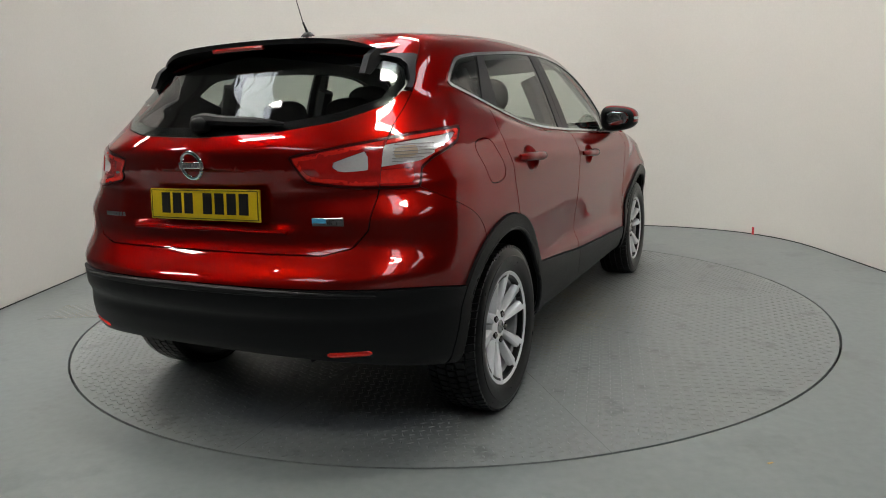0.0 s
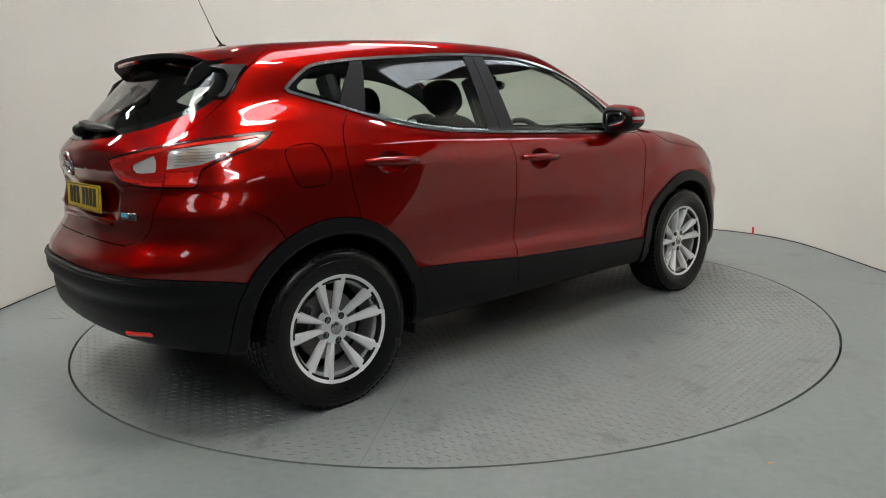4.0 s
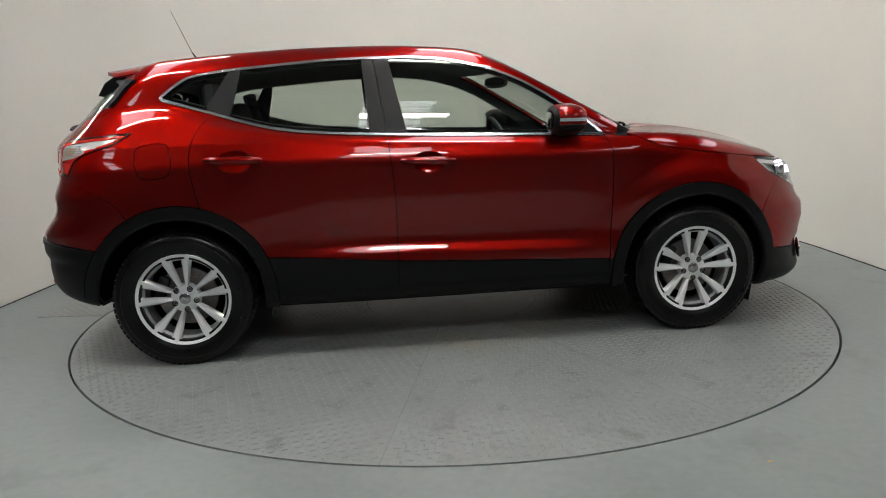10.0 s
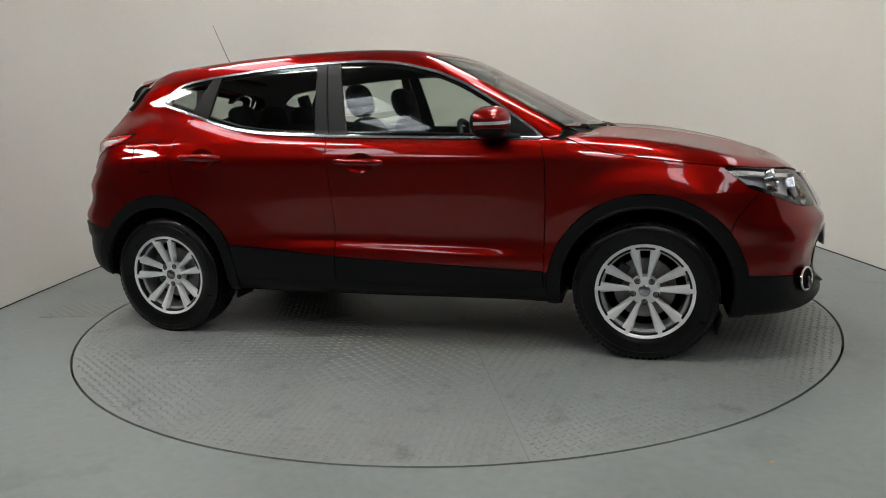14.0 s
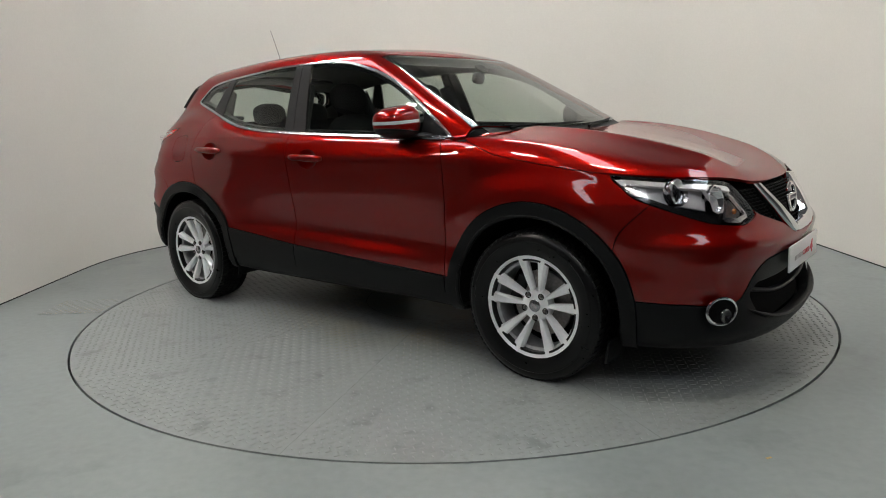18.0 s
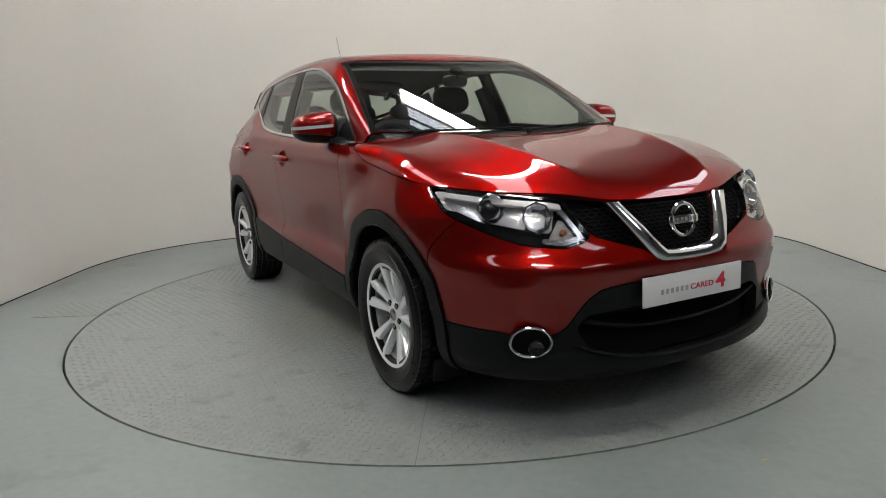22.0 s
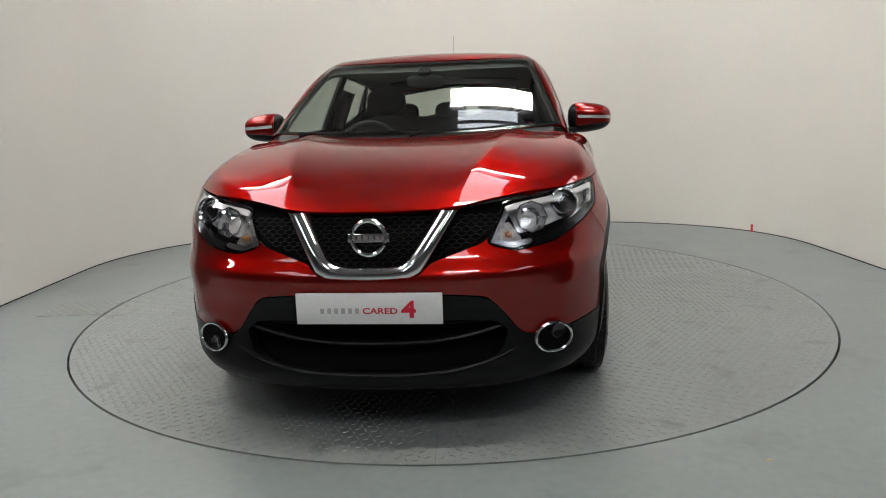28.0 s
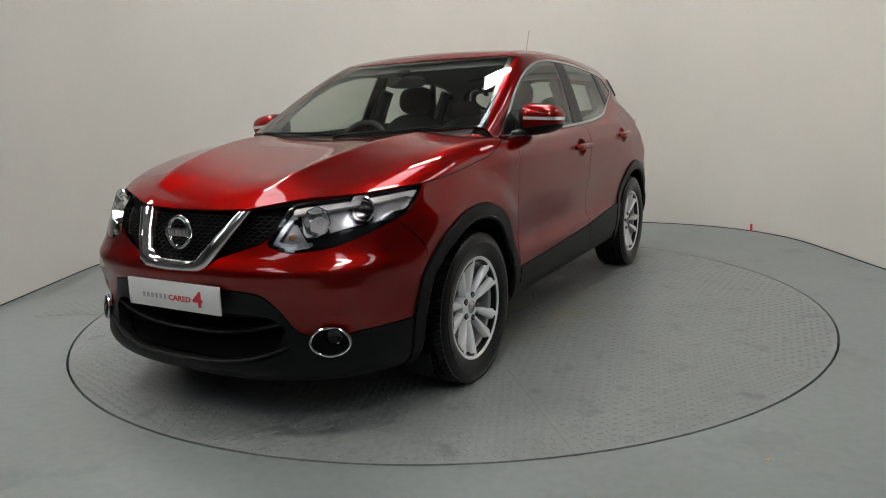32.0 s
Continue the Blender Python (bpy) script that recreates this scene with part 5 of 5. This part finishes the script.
blob("sensor_housing", (0.455, 0, 1.425), (0.04, 0.04, 0.016), M_DARK, car, 2.4, turn=(0, 27, 0))
blob("parcel_shelf", (-1.45, 0, 1.02), (0.26, 0.55, 0.02), M_TRIM, car, 4)
bm = bmesh.new()
box(bm, (2.9, 1.3, 0.05), pose(-0.45, 0, 0.42), 0.01)
part("cabin_floor", bm, M_DARK, car)
for m in SIDE:
    for px, dx in ((-0.30, 0.02), (-1.12, 0.05)):
        bm = bmesh.new()
        pts = [(px - 0.03 * t + dx * 0, m * (float(glass_w(np.array(px), np.array(1.06 + 0.30 * t))) - 0.075), 1.06 + 0.30 * t) for t in np.linspace(0, 1, 6)]
        tube(bm, pts, 0.045, 8)
        part("pillar_lining", bm, M_TRIM, car)


# ---------------------------------------------------------------- turntable
table = empty("turntable")
tagged(table, "round grey painted tread plate turntable flush with the floor", "turntable")
SEAM0, GAP = 4.2, 0.0005
verts, faces = [], []
half = radians(18)
N_A = 25
inner = 0.55
for r in (inner, 1.3, TABLE_R - 0.006):
    lim = half - GAP / r
    for k in range(N_A):
        a = -lim + 2 * lim * k / (N_A - 1)
        verts.append((r * math.cos(a), r * math.sin(a), 0.0))
for i in range(2):
    for k in range(N_A - 1):
        b = i * N_A + k
        faces.append((b, b + N_A, b + N_A + 1, b + 1))
rim_i = [(2 * N_A + k) for k in range(N_A)]
n0 = len(verts)
verts += [(verts[i][0], verts[i][1], -0.02) for i in rim_i]
for k in range(N_A - 1):
    faces.append((rim_i[k], n0 + k, n0 + k + 1, rim_i[k + 1]))
first = mesh_object("deck_plate", verts, faces, M_TABLE, table, "", smooth=False)
first.matrix_basis = pose(0, 0, 0, 0, 0, SEAM0 + 18)
for k in range(1, 10):
    share(first, pose(0, 0, 0, 0, 0, SEAM0 + 18 + 36 * k), table)
bm = bmesh.new()
bmesh.ops.create_circle(bm, cap_ends=True, segments=64, radius=inner - 0.002)
part("hub_plate", bm, M_TABLE, table)
bm = bmesh.new()
bmesh.ops.create_circle(bm, cap_ends=True, segments=96, radius=TABLE_R - 0.003, matrix=pose(0, 0, -0.012))
part("deck_frame", bm, M_SEAM, table)
# raised lugs of the tread plate, alternating in direction
pitch, LL, LW, LH = 0.034, 0.0140, 0.0042, 0.0025
verts, faces = [], []
for s in range(10):
    turn = radians(SEAM0 + 18 + 36 * s)
    flip = (s * 7) % 3 * radians(30)
    ct, st = math.cos(turn), math.sin(turn)
    for i in range(int(2.3 / pitch) + 1):
        for j in range(-24, 25):
            x, y = i * pitch, j * pitch
            r, a = math.hypot(x, y), math.atan2(y, x)
            if not (inner + 0.03 < r < TABLE_R - 0.03) or abs(a) > half - 0.022 / max(r, 0.1):
                continue
            d = radians(45) if (i + j) % 2 else radians(-45)
            cx, cy = x * ct - y * st, x * st + y * ct
            u = (math.cos(d + turn + flip), math.sin(d + turn + flip))
            b = len(verts)
            for a0, a1, h in ((LL, 0, 0.0002), (0, LW, 0.0002), (-LL, 0, 0.0002), (0, -LW, 0.0002), (LL * 0.5, 0, LH), (-LL * 0.5, 0, LH)):
                verts.append((cx + a0 * u[0] - a1 * u[1], cy + a0 * u[1] + a1 * u[0], h))
            faces += [(b, b + 1, b + 4), (b + 1, b + 5, b + 4), (b + 1, b + 2, b + 5), (b + 2, b + 3, b + 5), (b + 3, b + 4, b + 5), (b + 3, b, b + 4)]
lugs = mesh_object("tread_pattern", verts, faces, M_LUG, table, "raised tread pattern in worn grey paint", smooth=False)
lugs["kind"] = "stuff"

# ---------------------------------------------------------------- room
WALL_H = 2.95
RIGHT_END, LEFT_END = -1.88, -0.03


def room_outline(n=90):
    """Cove wall from one side round the back to the other."""
    pts = [(3.08, RIGHT_END + (0.8 - RIGHT_END) * i / 8) for i in range(9)]
    for k in range(n + 1):
        a = math.pi * k / n
        c, s = math.cos(a), math.sin(a)
        pts.append((3.08 * math.copysign(abs(c) ** (2 / 2.4), c), 1.2 + 1.95 * abs(s) ** (2 / 2.4)))
    return pts + [(-3.08, 0.8 + (LEFT_END - 0.8) * i / 8) for i in range(9)]


outline = room_outline()
bm = bmesh.new()
ring = 128
hole = TABLE_R + 0.006
a_in = [bm.verts.new((hole * math.cos(2 * math.pi * k / ring), hole * math.sin(2 * math.pi * k / ring), 0)) for k in range(ring)]
a_dn = [bm.verts.new((v.co.x, v.co.y, -0.06)) for v in a_in]
rows = [a_in]
for r in (3.0, 3.8):
    rows.append([bm.verts.new((r * math.cos(2 * math.pi * k / ring), r * math.sin(2 * math.pi * k / ring), 0)) for k in range(ring)])
for a, b in list(zip(rows, rows[1:])) + [(a_dn, a_in)]:
    for k in range(ring):
        bm.faces.new((a[k], b[k], b[(k + 1) % ring], a[(k + 1) % ring]))
floor = part("floor", bm, M_FLOOR, None)
tagged(floor, "grey painted concrete floor with faint scuffs", "floor", kind="structure")
bm = bmesh.new()
rows = [[bm.verts.new((r * math.cos(2 * math.pi * k / 64), r * math.sin(2 * math.pi * k / 64), -0.003)) for k in range(64)] for r in (3.76, 8.0, 16.0)]
for a, b in zip(rows, rows[1:]):
    for k in range(64):
        bm.faces.new((a[k], b[k], b[(k + 1) % 64], a[(k + 1) % 64]))
tagged(part("floor_hall", bm, M_HALLFLOOR, None), "dark bare concrete floor of the hall", "floor", kind="structure")
bm = bmesh.new()
bmesh.ops.create_circle(bm, cap_ends=True, segments=96, radius=TABLE_R + 0.05, matrix=pose(0, 0, -0.06))
tagged(part("turntable_pit", bm, M_SEAM, None), "dark pit under the turntable rim", "pit", kind="structure")
bm = bmesh.new()
cols = []
for i, (x, y) in enumerate(outline):
    x0, y0 = outline[max(0, i - 1)]
    x1, y1 = outline[min(len(outline) - 1, i + 1)]
    d = Vector((y1 - y0, x0 - x1, 0)).normalized()
    cols.append([bm.verts.new(p) for p in ((x, y, 0.0), (x, y, WALL_H), (x + 0.12 * d.x, y + 0.12 * d.y, WALL_H), (x + 0.12 * d.x, y + 0.12 * d.y, 0.0))])
for a, b in zip(cols, cols[1:]):
    for i in range(4):
        bm.faces.new((a[i], a[(i + 1) % 4], b[(i + 1) % 4], b[i]))
bm.faces.new(cols[0]), bm.faces.new(cols[-1][::-1])
tagged(part("wall_cove", bm, M_WALL, None), "smooth curved cream painted studio wall", "wall", kind="structure")
bm = bmesh.new()
tube(bm, [(x * 0.9985, 1.2 + (y - 1.2) * 0.9985 if y > 1.2 else y, 0.002) for x, y in outline], 0.006, 6)
tagged(part("wall_joint", bm, M_SEAM, None), "dark sealant line at the foot of the wall", "joint", kind="structure")
# the hall behind and above
for nm, size, at in (("wall_hall_rear", (24, 0.2, 7.0), (0, -11.0, 3.5)), ("wall_hall_front", (24, 0.2, 6.3), (0, 4.8, 3.15)),
                     ("wall_hall_side", (0.2, 20, 7.0), (-11.0, -1, 3.5)), ("wall_hall_far_side", (0.2, 20, 7.0), (11.0, -1, 3.5))):
    bm = bmesh.new()
    box(bm, size, pose(*at))
    pale = nm == "wall_hall_front"
    tagged(part(nm, bm, M_HALLPALE if pale else M_HALL, None, smooth=False),
           "pale painted end wall of the hall" if pale else "dim grey hall wall behind the studio cove", "wall", kind="structure")
ROOF_Z = 6.2
bm = bmesh.new()
box(bm, (24, 21, 0.1), pose(0, -1, ROOF_Z + 0.25))
tagged(part("ceiling", bm, M_CEIL, None, smooth=False), "pale profiled sheet roof of the hall", "ceiling", kind="structure")
for k in range(4):
    bm = bmesh.new()
    y = -9.9 + 4.0 * k
    box(bm, (22, 0.10, 0.02), pose(0, y, ROOF_Z - 0.18))
    box(bm, (22, 0.012, 0.34), pose(0, y, ROOF_Z))
    box(bm, (22, 0.10, 0.02), pose(0, y, ROOF_Z + 0.18))
    tagged(part("roof_beam", bm, M_BEAM, None, smooth=False), "grey steel roof beam across the hall", "beam", group="roof beams")


def rooflight(x, y, sx, sy):
    e = empty("rooflight")
    e.location = (x, y, ROOF_Z + 0.17)
    bm = bmesh.new()
    box(bm, (sx, sy, 0.03), pose(0, 0, 0))
    part("diffuser", bm, M_SKYLIGHT, e, smooth=False)
    n = int(sy / 0.45)
    for i in range(n + 1):
        bm = bmesh.new()
        box(bm, (sx + 0.06, 0.03, 0.05), pose(0, -sy / 2 + i * sy / n, -0.03))
        part("glazing_bar", bm, M_BEAM, e, smooth=False)
    tagged(e, "translucent daylight panel in the hall roof", "rooflight", group="rooflights")


def strip_light(x, y, length, turn=0.0, z=5.2, band=0.24):
    e = empty("strip_light")
    e.matrix_basis = pose(x, y, z, 0, 0, turn)
    bm = bmesh.new()
    box(bm, (length, 0.30, 0.05), pose(0, 0, 0.045), 0.01)
    part("housing", bm, M_PLATE_W, e, smooth=False)
    bm = bmesh.new()
    box(bm, (length - 0.06, band, 0.03), pose(0, 0, 0.005), 0.008)
    part("diffuser", bm, M_TUBE, e, smooth=False)
    for dx in (-length * 0.35, length * 0.35):
        bm = bmesh.new()
        tube(bm, [(dx, 0, 0.06), (dx, 0, ROOF_Z + 0.2 - z)], 0.004, 6)
        part("hanger", bm, M_BEAM, e)
    tagged(e, "suspended white strip light with diffuser", "light", group="strip lights")


for x, y in ((0.78, 2.13), (0.78, -1.88), (0.78, -5.9), (-3.3, 2.13), (-3.3, -1.88), (-7.4, 2.13), (-7.4, -1.88)):
    strip_light(x, y, 1.5, 0.0, 5.2, 0.24)
# the pair at x = 6.0 is added unseen, for light from the right
for x, y, ln in ((-4.0, 0.55, 4.9), (0.85, 0.55, 4.9), (6.0, 0.55, 4.9), (-5.2, -7.0, 4.4), (0.85, -8.4, 4.4), (6.0, -8.4, 4.4)):
    rooflight(x, y, 1.25, ln)

# small marks on floor and wall
bm = bmesh.new()
box(bm, (0.024, 0.005, 0.072), pose(0, 0, 0.0), 0.001, 1)
mk = part("marker_tape", bm, M_MARK, None)
mk.matrix_basis = pose(2.872, 2.05, 0.037, 0, 0, -62)
tagged(mk, "short strip of red tape at the wall foot", "tape")
bm = bmesh.new()
box(bm, (0.022, 0.009, 0.001), pose(0, 0, 0), 0.0004, 1)
sp = part("paint_chip", bm, M_SPECK, None)
sp.matrix_basis = pose(1.05, -2.26, 0.0008, 0, 0, 20)
tagged(sp, "small ochre paint chip on the floor", "debris")
hv, hf = [], []
hc = empty("floor_hatch")
hc.location = (-2.45, 0.03, 0)
bm = bmesh.new()
box(bm, (0.42, 0.34, 0.004), pose(0, 0, 0.0005), 0.001, 1)
part("hatch_lid", bm, M_FLOOR, hc, smooth=False)
for i in range(-6, 7):
    for j in range(-5, 6):
        d = radians(45 if (i + j) % 2 else -45)
        x, y, b = i * 0.031, j * 0.031, len(hv)
        for a0, a1, h in ((LL, 0, 0.0026), (0, LW, 0.0026), (-LL, 0, 0.0026), (0, -LW, 0.0026), (LL * 0.5, 0, 0.0042), (-LL * 0.5, 0, 0.0042)):
            hv.append((x + a0 * math.cos(d) - a1 * math.sin(d), y + a0 * math.sin(d) + a1 * math.cos(d), h))
        hf += [(b, b + 1, b + 4), (b + 1, b + 5, b + 4), (b + 1, b + 2, b + 5), (b + 2, b + 3, b + 5), (b + 3, b + 4, b + 5), (b + 3, b, b + 4)]
mesh_object("hatch_tread", hv, hf, M_LUG, hc, smooth=False)["kind"] = "stuff"
tagged(hc, "small grey tread plate hatch in the floor", "hatch")

# ---------------------------------------------------------------- movement
TURN = [(0, 64.0), (2, 52.45), (6, 29.65), (9, 12.55), (13, -10.2), (19, -44.45), (23, -67.2), (28, -96.05), (30, -107.7), (32, -119.35)]


def motions():
    walk(car, [(t, pose(0, 0, 0, 0, 0, a) @ pose(-0.117, -0.067, 0)) for t, a in TURN])
    walk(table, [(t, pose(0, 0, 0, 0, 0, a)) for t, a in TURN])


motions()
